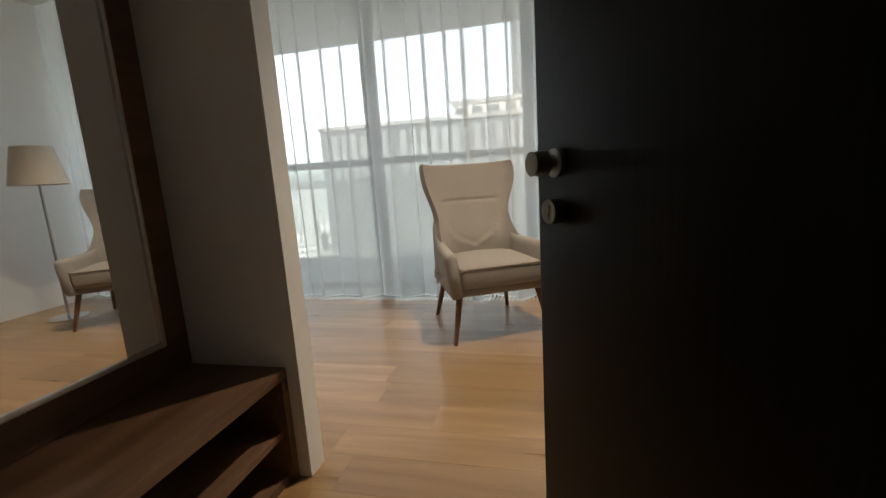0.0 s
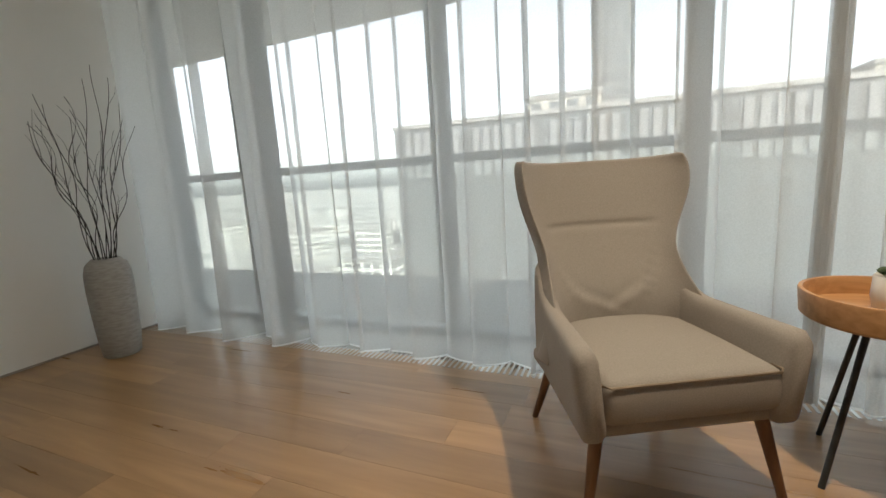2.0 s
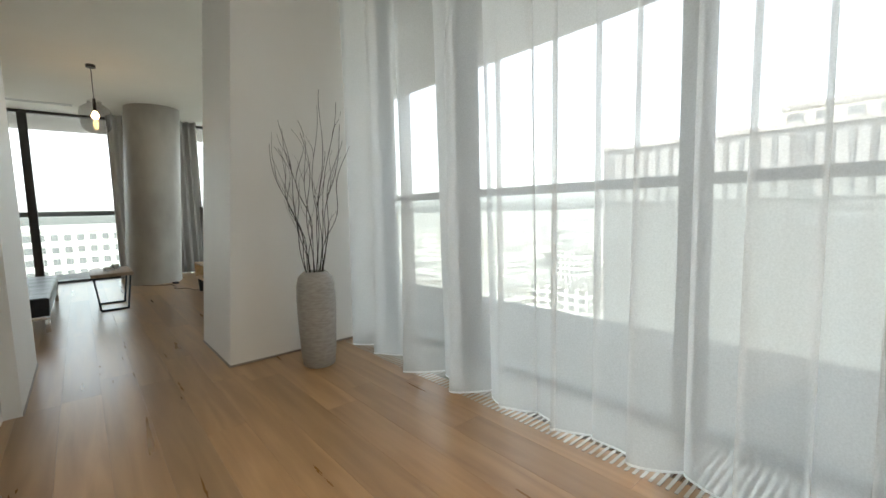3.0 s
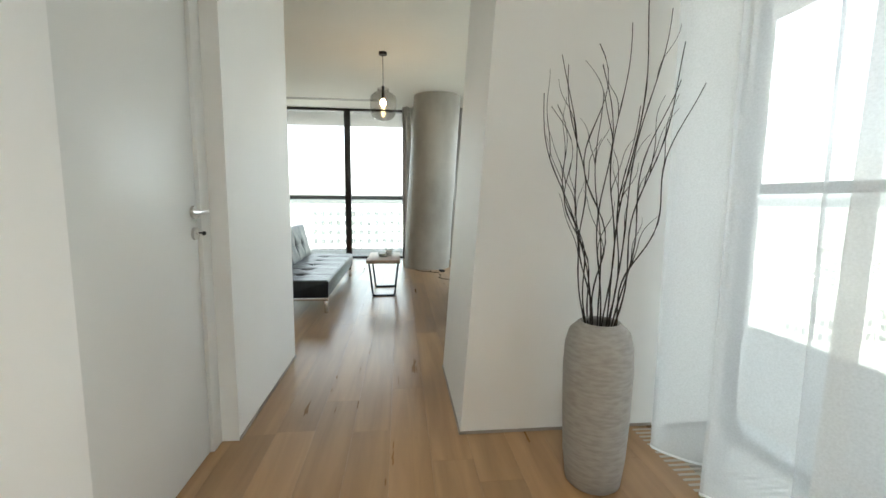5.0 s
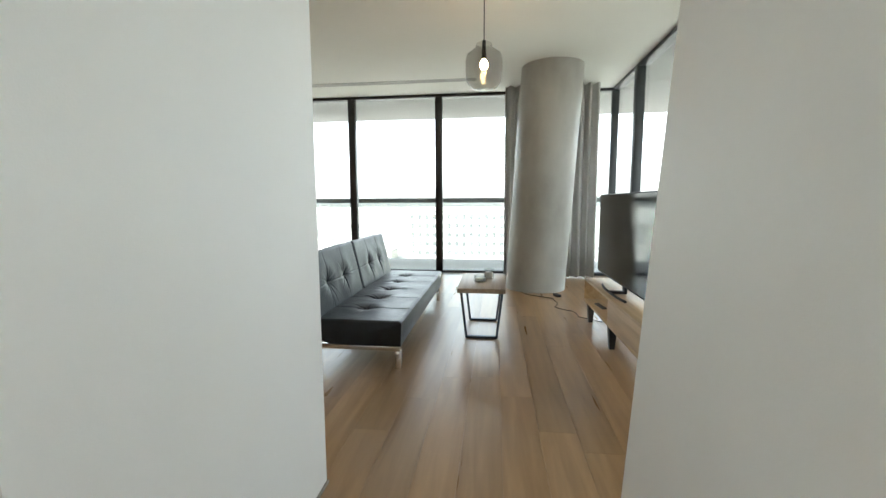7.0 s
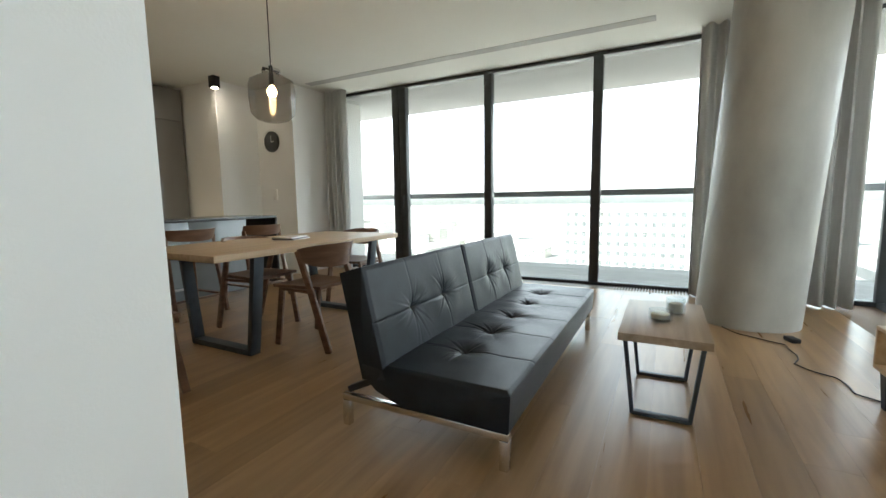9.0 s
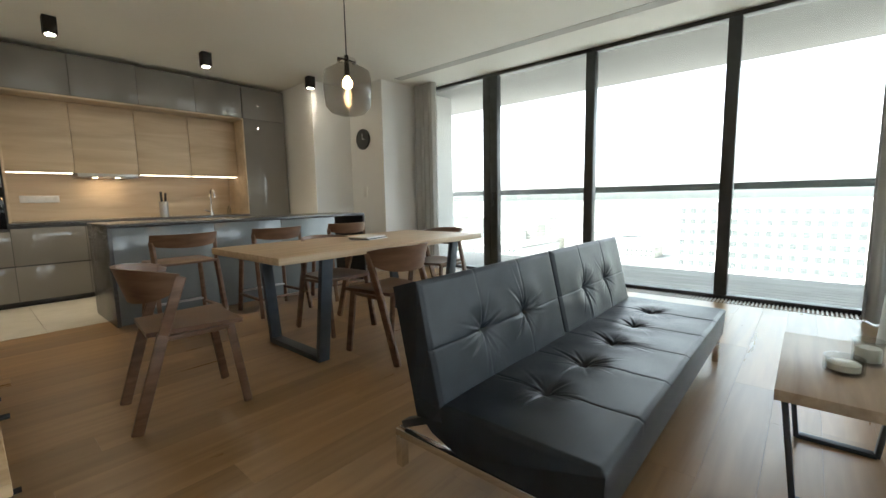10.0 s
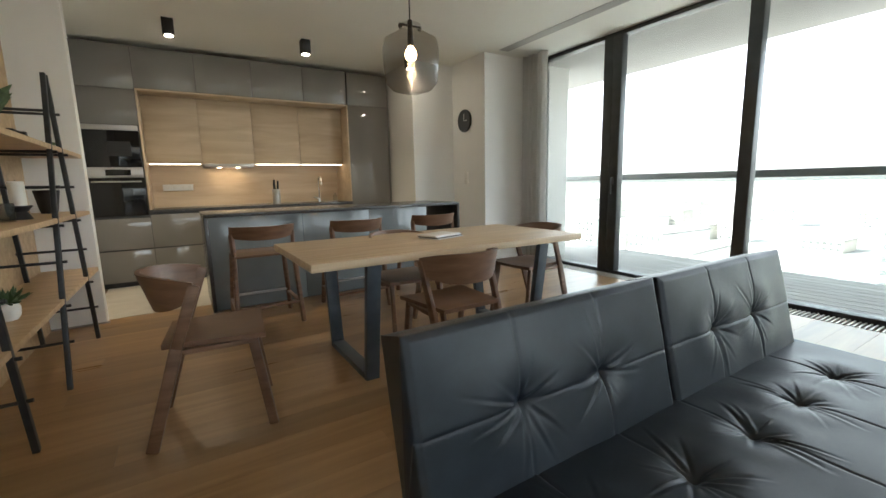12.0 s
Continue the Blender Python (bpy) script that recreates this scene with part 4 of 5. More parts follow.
def pendant(x, y, drop, r, hgt, label):
    """A smoked glass jar shade with a metal yoke on a thin cable."""
    p = thing("pendant_lamp", label, "pendant lamp", "glass pendants", pose(x, y, 0))
    bm = bmesh.new()
    rod(bm, (0, 0, CEILING - 0.03), (0, 0, CEILING), 0.045, None, 32)
    part("canopy", bm, BLACK, p)
    bm = bmesh.new()
    rod(bm, (0, 0, drop + 0.02), (0, 0, CEILING - 0.03), 0.004, None, 8)
    part("cable", bm, BLACK, p)
    bm = bmesh.new()
    rod(bm, (0, 0, drop - 0.119), (0, 0, drop + 0.025), 0.019, 0.014, 24)
    bar(bm, (-0.07, 0, drop - 0.005), (0.07, 0, drop - 0.005), 0.012, 0.012, 0.002)
    rod(bm, (-0.07, 0, drop - 0.012), (-0.055, 0, drop - 0.012), 0.012, None, 12)
    rod(bm, (0.055, 0, drop - 0.012), (0.07, 0, drop - 0.012), 0.012, None, 12)
    socket = part("socket", bm, BLACK, p)
    bm = bmesh.new()
    o = [(0.062, 0.0), (0.066, -0.02), (0.06, -0.03), (0.09, -0.048), (r * 0.93, -0.085), (r, -0.13), (r, -0.2), (r * 0.93, -hgt + 0.06), (r * 0.7, -hgt + 0.018), (r * 0.35, -hgt), (0, -hgt - 0.002)]
    lathe(bm, [(a, drop + z) for a, z in o], 48)
    sh = part("shade", bm, SMOKE, p, "smoked glass jar shade")
    smooth(sh, 80)
    bm = bmesh.new()
    lathe(bm, [(0, drop - 0.197), (0.016, drop - 0.194), (0.029, drop - 0.182), (0.034, drop - 0.163), (0.029, drop - 0.144), (0.018, drop - 0.128), (0.014, drop - 0.118), (0, drop - 0.118)], 24)
    part("bulb", bm, BULB, socket, "glowing warm filament bulb")


pendant(-7.29, 2.07, 2.36, 0.148, 0.355, "smoked glass pendant lamp with a lit filament bulb")
pendant(-7.23, -0.57, 2.03, 0.165, 0.38, "smoked glass pendant lamp over the dining table")


def dining_table():
    t = thing("dining_table", "long pale oak dining table on dark steel frame legs", "table")
    block("tabletop", (-8.44, -1.25, 0.695), (-6.5, -0.30, 0.738), TABLEOAK, t, 0.004)
    u_legs(t, -6.84, -1.17, -0.25 - 0.1, 0.695, 0.08, 0.04, 0.1, BLUESTEEL)
    u_legs(t, -8.10, -1.17, -0.25 - 0.1, 0.695, 0.08, 0.04, 0.1, BLUESTEEL)
    b = thing("magazine_stack", "small stack of glossy magazines and a glass dish", "magazines", "", pose(-7.55, -0.8, 0.738, 0, 0, 15))
    for i in range(4):
        block("magazine", (-0.13 + 0.008 * i, -0.1 + 0.006 * (i % 2), 0.007 * i), (0.13 + 0.006 * i, 0.1 - 0.004 * i, 0.007 * i + 0.006), (PLASTIC, BLACK, NICKEL, PLASTIC)[i], b, 0.001)


dining_table()


def dining_chair(at, label, first=[]):
    if first:
        ob = copy_thing(first[0], at)
        return tagged(ob, label)
    c = thing("dining_chair", label, "chair", "chairs round the table", at)
    first.append(c)
    bm = bmesh.new()
    n = 12
    rows = []
    for j in range(n + 1):
        y = -0.22 + 0.41 * j / n
        half = 0.225 - 0.04 * (j / n)
        rows.append([(half * (-1 + 2 * i / n), y, 0.462 - 0.014 * math.cos(math.pi * (-1 + 2 * i / n) / 2) * math.sin(math.pi * min(1, j / n + 0.15))) for i in range(n + 1)])
    top = [[bm.verts.new(p) for p in r] for r in rows]
    bot = [[bm.verts.new((p[0], p[1], p[2] - 0.022)) for p in r] for r in rows]
    for j in range(n):
        for i in range(n):
            bm.faces.new((top[j][i], top[j][i + 1], top[j + 1][i + 1], top[j + 1][i]))
            bm.faces.new((bot[j][i], bot[j + 1][i], bot[j + 1][i + 1], bot[j][i + 1]))
        bm.faces.new((top[j][0], top[j + 1][0], bot[j + 1][0], bot[j][0]))
        bm.faces.new((top[j][n], bot[j][n], bot[j + 1][n], top[j + 1][n]))
        bm.faces.new((top[0][j], bot[0][j], bot[0][j + 1], top[0][j + 1]))
        bm.faces.new((top[n][j], top[n][j + 1], bot[n][j + 1], bot[n][j]))
    part("seat", bm, WALNUT, c)
    # curved back shell that wraps the sitter
    bm = bmesh.new()
    nu, nv = 24, 6

    def shell(u, v, off):
        a = u * 1.42
        e = abs(u) ** 3
        z = 0.59 + 0.07 * e + (0.172 - 0.105 * e) * v
        return Vector(((0.224 + off) * math.sin(a), 0.01 + (0.215 + off) * math.cos(a) + 0.05 * (v - 0.3) * (1 - e), z))
    f = [[bm.verts.new(shell(-1 + 2 * i / nu, j / nv, 0)) for i in range(nu + 1)] for j in range(nv + 1)]
    g = [[bm.verts.new(shell(-1 + 2 * i / nu, j / nv, 0.02)) for i in range(nu + 1)] for j in range(nv + 1)]
    for j in range(nv):
        for i in range(nu):
            bm.faces.new((f[j][i], f[j][i + 1], f[j + 1][i + 1], f[j + 1][i]))
            bm.faces.new((g[j][i], g[j + 1][i], g[j + 1][i + 1], g[j][i + 1]))
        bm.faces.new((f[j][0], f[j + 1][0], g[j + 1][0], g[j][0]))
        bm.faces.new((f[j][nu], g[j][nu], g[j + 1][nu], f[j + 1][nu]))
    for i in range(nu):
        bm.faces.new((f[nv][i], f[nv][i + 1], g[nv][i + 1], g[nv][i]))
        bm.faces.new((f[0][i], g[0][i], g[0][i + 1], f[0][i + 1]))
    part("backrest", bm, WALNUT, c)
    for s in (-1, 1):
        bm = bmesh.new()
        bar(bm, (s * 0.205, -0.225, 0), (s * 0.19, -0.165, 0.445), 0.028, 0.042, 0.006)
        part("leg", bm, WALNUT, c)
        bm = bmesh.new()
        bar(bm, (s * 0.21, 0.265, 0), (s * 0.222, 0.13, 0.45), 0.027, 0.05, 0.006)
        bar(bm, (s * 0.222, 0.131, 0.446), (s * 0.23, 0.038, 0.715), 0.025, 0.046, 0.006)
        part("leg", bm, WALNUT, c)
        bm = bmesh.new()
        bar(bm, (s * 0.188, -0.16, 0.425), (s * 0.205, 0.13, 0.425), 0.022, 0.04, 0.004, (1, 0, 0))
        part("seat_rail", bm, WALNUT, c)
    return c


dining_chair(pose(-6.07, -0.51, 0, 0, 0, -96), "brown wooden dining chair with a curved back at the table end")
dining_chair(pose(-7.28, -0.25, 0, 0, 0, 2), "brown wooden dining chair with a curved back tucked at the table")
dining_chair(pose(-7.36, -1.02, 0, 0, 0, 181), "brown wooden dining chair with a curved back facing the island side")
dining_chair(pose(-8.43, -0.84, 0, 0, 0, 92), "brown wooden dining chair with a curved back near the windows")


def bar_stool(at, label, first=[]):
    if first:
        return copy_thing(first[0], at)
    c = thing("bar_stool", label, "bar stool", "stools at the island", at)
    first.append(c)
    bm = bmesh.new()
    box(bm, (-0.2, -0.2, 0.645), (0.2, 0.19, 0.668), 0.008, 2)
    part("seat", bm, WALNUT, c)
    bm = bmesh.new()
    nu, nv = 20, 4

    def shell(u, v, off):
        a = u * 1.1
        r = 0.215 + off
        return Vector((r * math.sin(a) * 1.05, 0.02 + r * math.cos(a) * 0.9 + 0.03 * v, 0.80 + 0.125 * v + 0.03 * u * u * (1 - v)))
    f = [[bm.verts.new(shell(-1 + 2 * i / nu, j / nv, 0)) for i in range(nu + 1)] for j in range(nv + 1)]
    g = [[bm.verts.new(shell(-1 + 2 * i / nu, j / nv, 0.018)) for i in range(nu + 1)] for j in range(nv + 1)]
    for j in range(nv):
        for i in range(nu):
            bm.faces.new((f[j][i], f[j][i + 1], f[j + 1][i + 1], f[j + 1][i]))
            bm.faces.new((g[j][i], g[j + 1][i], g[j + 1][i + 1], g[j][i + 1]))
        bm.faces.new((f[j][0], f[j + 1][0], g[j + 1][0], g[j][0]))
        bm.faces.new((f[j][nu], g[j][nu], g[j + 1][nu], f[j + 1][nu]))
    for i in range(nu):
        bm.faces.new((f[nv][i], f[nv][i + 1], g[nv][i + 1], g[nv][i]))
        bm.faces.new((f[0][i], g[0][i], g[0][i + 1], f[0][i + 1]))
    part("backrest", bm, WALNUT, c)
    for s in (-1, 1):
        bm = bmesh.new()
        bar(bm, (s * 0.215, -0.2, 0), (s * 0.185, -0.165, 0.645), 0.028, 0.034, 0.005)
        part("leg", bm, WALNUT, c)
        bm = bmesh.new()
        bar(bm, (s * 0.22, 0.23, 0), (s * 0.2, 0.14, 0.66), 0.028, 0.036, 0.005)
        bar(bm, (s * 0.2, 0.14, 0.65), (s * 0.205, 0.13, 0.86), 0.024, 0.036, 0.005)
        part("leg", bm, WALNUT, c)
        bm = bmesh.new()
        bar(bm, (s * 0.207, -0.185, 0.19), (s * 0.215, 0.2, 0.19), 0.02, 0.03, 0.003, (1, 0, 0))
        part("stretcher", bm, WALNUT, c)
    bm = bmesh.new()
    bar(bm, (-0.21, 0.2, 0.19), (0.21, 0.2, 0.19), 0.03, 0.02, 0.003)
    part("stretcher", bm, WALNUT, c)
    bm = bmesh.new()
    bar(bm, (-0.205, -0.19, 0.22), (0.205, -0.19, 0.22), 0.03, 0.02, 0.003)
    part("footrest", bm, STEEL, c, "steel footrest bar")
    for o in c.children:
        o.data.transform(Matrix.Diagonal((1.12, 1.1, 0.885, 1)))
    return c


for sx in (-6.53, -7.32, -8.12):
    bar_stool(pose(sx, -2.02, 0, 0, 0, 0), "brown wooden bar stool with a low curved back")


# ---- kitchen ----
def kitchen():
    front, back, top = KITCHEN_FRONT, KITCHEN_WALL + 0.002, 2.70
    g = 0.002

    def unit(name, x0, x1, z0, z1, label, category, depth=front):
        u = thing(name, label, category)
        block("body", (x0, back, z0), (x1, depth - 0.022, z1), GREYBASE, u, 0)
        return u

    def door(u, x0, x1, z0, z1, material=GREY, y=front, name="door"):
        return block(name, (x0 + g, y - 0.02, z0 + g), (x1 - g, y, z1 - g), material, u, 0.0015)
    # tall oven column
    u = unit("oven_cabinet", -5.68, -5.152, 0.06, 2.70, "grey gloss tall cabinet holding the ovens", "cabinet")
    door(u, -5.68, -5.152, 2.23, 2.70)
    door(u, -5.68, -5.152, 1.84, 2.23)
    door(u, -5.68, -5.152, 0.44, 0.80, name="drawer_front")
    door(u, -5.68, -5.152, 0.06, 0.43, name="drawer_front")
    m = thing("microwave", "black glass built-in microwave with steel trim", "microwave")
    block("front", (-5.665, front - 0.02, 1.38), (-5.157, front + 0.004, 1.78), BLACKGLASS, m, 0.003)
    block("trim", (-5.665, front - 0.02, 1.782), (-5.157, front + 0.003, 1.838), STEEL, m, 0.001)
    block("window", (-5.58, front + 0.004, 1.5), (-5.36, front + 0.006, 1.66), BLACK, m, 0)
    o = thing("oven", "black glass built-in oven with a steel handle", "oven")
    panel = block("control_panel", (-5.665, front - 0.02, 1.26), (-5.157, front + 0.004, 1.375), STEEL, o, 0.002)
    block("display", (-5.55, front + 0.004, 1.285), (-5.32, front + 0.006, 1.35), BLACKGLASS, panel, 0)
    leaf_door = block("oven_door", (-5.665, front - 0.02, 0.83), (-5.157, front + 0.004, 1.255), BLACKGLASS, o, 0.003)
    bm = bmesh.new()
    rod(bm, (-5.64, front + 0.035, 1.215), (-5.19, front + 0.035, 1.215), 0.009, None, 16)
    rod(bm, (-5.6, front, 1.215), (-5.6, front + 0.035, 1.215), 0.007, None, 12)
    rod(bm, (-5.27, front, 1.215), (-5.27, front + 0.035, 1.215), 0.007, None, 12)
    part("handle", bm, STEEL, leaf_door)
    # top row
    xs = (-5.68, -6.285, -6.907, -7.538, -8.137)
    for a, b in zip(xs, xs[1:]):
        u = unit("top_cabinet", b, a, 2.25, 2.70, "grey gloss cabinet under the ceiling", "cabinet")
        u["group"] = "top cabinets"
        door(u, b, a, 2.25, 2.70)
    # right tall unit
    u = unit("tall_cabinet", -8.775, -8.15, 0.06, 2.70, "grey gloss tall cabinet with mirror-like doors", "cabinet")
    door(u, -8.775, -8.15, 2.25, 2.70)
    door(u, -8.775, -8.15, 0.06, 2.25)
    # base drawers
    bx = (-5.68, -6.28, -6.9, -7.52, -8.15)
    for a, b in zip(bx, bx[1:]):
        u = unit("base_cabinet", b, a, 0.06, 0.86, "grey gloss base cabinet with two drawers", "cabinet")
        u["group"] = "base cabinets"
        door(u, b, a, 0.44, 0.83, name="drawer_front")
        door(u, b, a, 0.06, 0.43, name="drawer_front")
    block("plinth", (-8.775, front - 0.06, 0), (-5.152, front - 0.05, 0.06), GREYBASE)["kind"] = "structure"
    bpy.data.objects["plinth"]["label"], bpy.data.objects["plinth"]["category"] = "dark recessed plinth under the kitchen", "plinth"
    w = thing("worktop", "dark stone worktop along the kitchen wall", "worktop")
    block("slab", (-8.148, back, 0.862), (-5.682, front + 0.005, 0.885), STONE, w, 0.002)
    n = thing("niche_lining", "oak lining round the worktop niche", "panel")
    block("backsplash", (-8.148, back, 0.887), (-5.682, back + 0.02, 2.248), KITCHENOAK, n, 0)
    block("side_panel", (-8.148, back + 0.021, 0.887), (-8.128, front + 0.004, 2.228), KITCHENOAK, n, 0.001)
    block("side_panel", (-5.702, back + 0.021, 0.887), (-5.682, front + 0.004, 2.228), KITCHENOAK, n, 0.001)
    block("top_panel", (-8.148, back + 0.021, 2.228), (-5.682, front + 0.004, 2.248), KITCHENOAK, n, 0.001)
    ux = (-5.704, -6.283, -6.9, -7.505, -8.126)
    yy = -4.50
    for i, (a, b) in enumerate(zip(ux, ux[1:])):
        u = thing("wall_cabinet", "oak-fronted wall cabinet above the worktop", "cabinet", "wall cabinets")
        block("body", (b, back + 0.022, 1.44), (a, yy - 0.02, 2.226), KITCHENOAK, u, 0)
        block("door", (b + 0.002, yy - 0.019, 1.432), (a - 0.002, yy, 2.224), KITCHENOAK, u, 0.0015)
        if i != 1:
            block("light_strip", (b + 0.02, yy - 0.04, 1.42), (a - 0.02, yy - 0.012, 1.43), LED, u, 0, "lit strip under the cabinet")
    h = thing("cooker_hood", "slim steel cooker hood under the wall cabinets", "cooker hood")
    block("body", (-6.88, back + 0.03, 1.39), (-6.3, yy + 0.03, 1.431), STEEL, h, 0.003)
    for x in (-6.48, -6.7):
        bm = bmesh.new()
        rod(bm, (x, -4.62, 1.386), (x, -4.62, 1.391), 0.025, None, 20)
        part("lamp", bm, HOODGLOW, h, "small glowing hood lamp")
    lamp = new("hood_light", bpy.data.lights.new("hood_light", "AREA"))
    lamp.data.shape, lamp.data.size, lamp.data.size_y, lamp.data.energy, lamp.data.color = "RECTANGLE", 0.35, 0.08, 0.13, (1.0, 0.74, 0.46)
    lamp.matrix_world = look((-6.59, -4.68, 1.38), (-6.59, -4.72, 0.9))
    # things on the worktop
    s = thing("wall_socket", "white multi-socket strip on the oak backsplash", "socket")
    block("plate", (-6.16, back + 0.02, 1.10), (-5.82, back + 0.032, 1.18), PLASTIC, s, 0.003)
    for i in range(4):
        bm = bmesh.new()
        rod(bm, (-6.12 + 0.085 * i, back + 0.032, 1.14), (-6.12 + 0.085 * i, back + 0.034, 1.14), 0.02, None, 20)
        part("outlet", bm, CERAMIC, s)
    k = thing("knife_holder", "round dark steel knife holder with black knives", "knife holder", "", pose(-7.15, -4.55, 0.885))
    bm = bmesh.new()
    lathe(bm, [(0, 0), (0.05, 0), (0.052, 0.006), (0.052, 0.2), (0.049, 0.204), (0.046, 0.2), (0.046, 0.17), (0, 0.17)], 32)
    part("body", bm, STEEL, k)
    for dx, dy, hh in ((-0.02, 0.01, 0.32), (0.012, -0.012, 0.335), (0.022, 0.018, 0.29)):
        bm = bmesh.new()
        bar(bm, (dx, dy, 0.171), (dx * 1.4, dy * 1.4, hh), 0.016, 0.026, 0.005)
        part("knife_grip", bm, BLACK, k, "black knife grip")
    f = thing("kitchen_tap", "tall chrome kitchen tap with a bent spout", "tap", "", pose(-7.78, -4.66, 0.885))
    bm = bmesh.new()
    rod(bm, (0, 0, 0), (0, 0, 0.06), 0.024, 0.022, 24)
    pts = [(0, 0, 0.05), (0, 0, 0.3)] + [(0, 0.07 - 0.07 * math.cos(a), 0.3 + 0.07 * math.sin(a)) for a in [math.pi * q / 8 for q in range(1, 9)]] + [(0, 0.14, 0.25)]
    tube(bm, pts, [0.011] * len(pts), 12)
    bar(bm, (0.02, 0, 0.05), (0.09, 0, 0.075), 0.012, 0.014, 0.003)
    part("spout", bm, CHROME, f)
    b = thing("soap_dispenser", "small clear soap bottle by the tap", "bottle", "", pose(-8.0, -4.6, 0.885))
    bm = bmesh.new()
    lathe(bm, [(0, 0), (0.028, 0), (0.03, 0.01), (0.03, 0.09), (0.012, 0.105), (0.012, 0.13), (0, 0.13)], 24)
    part("body", bm, CLEAR, b)
    # island
    i = thing("kitchen_island", "kitchen island with blue-grey gloss panels and dark stone top", "island")
    x0, x1, y0, y1, zt = -8.86, -6.15, -3.3, ISLAND_FRONT, 0.89
    block("worktop", (x0, y0, zt - 0.03), (x1, y1 + 0.002, zt), STONE, i, 0.003, "dark stone island top")
    block("end_panel", (x1 - 0.03, y0, 0), (x1, y1 + 0.002, zt - 0.03), STONE, i, 0.003)
    block("body", (x0 + 0.55, y0 + 0.02, 0.0), (x1 - 0.03, y1 - 0.042, zt - 0.03), GREYBASE, i, 0)
    for a, b2 in ((x1 - 0.032, -7.0), (-7.004, -7.7), (-7.704, x0 + 0.45)):
        block("front_panel", (b2, y1 - 0.04, 0.005), (a, y1 - 0.02, zt - 0.032), GLOSSISL, i, 0.002)
    block("end_panel", (x0, y0, 0), (x0 + 0.03, y1 + 0.002, zt - 0.03), BLACK, i, 0.002)
    c = thing("wall_clock", "round grey wall clock", "clock", "", Matrix.Translation((-9.45, -3.18, 1.96)) @ Matrix.Rotation(radians(90), 4, "Y"))
    bm = bmesh.new()
    lathe(bm, [(0, 0), (0.14, 0), (0.15, 0.006), (0.15, 0.03), (0.142, 0.036), (0.135, 0.03), (0, 0.03)], 48)
    part("case", bm, GREYBASE, c)
    bm = bmesh.new()
    box(bm, (-0.09, -0.004, 0.031), (0.005, 0.004, 0.034))
    box(bm, (-0.004, -0.004, 0.031), (0.004, 0.07, 0.034))
    part("clock_pointers", bm, PLASTIC, c)
    s = thing("light_switch", "white double light switch on the wall", "switch")
    block("plate", (-9.45, -3.22, 1.10), (-9.44, -3.14, 1.26), PLASTIC, s, 0.002)


kitchen()


def ceiling_spot(x, y, power=6.0):
    s = thing("ceiling_spotlight", "small square black surface spotlight", "ceiling lamp", "kitchen spotlights", pose(x, y, 0))
    bm = bmesh.new()
    box(bm, (-0.05, -0.05, CEILING - 0.15), (0.05, 0.05, CEILING), 0.003)
    part("housing", bm, BLACK, s)
    bm = bmesh.new()
    rod(bm, (0, 0, CEILING - 0.156), (0, 0, CEILING - 0.149), 0.036, None, 28)
    part("lamp", bm, SPOTGLOW, s, "glowing warm lamp")
    l = new("spot_light", bpy.data.lights.new("spot_light", "SPOT"))
    l.data.energy, l.data.spot_size, l.data.spot_blend, l.data.color, l.data.shadow_soft_size = power, radians(120), 1.0, (1.0, 0.84, 0.57), 0.03
    l.matrix_world = look((x, y, CEILING - 0.165), (x, y + 0.001, 0))


for sx in (-6.06, -7.37, -8.70):
    ceiling_spot(sx, -3.36, 0.4 if sx < -8 else 7.5)


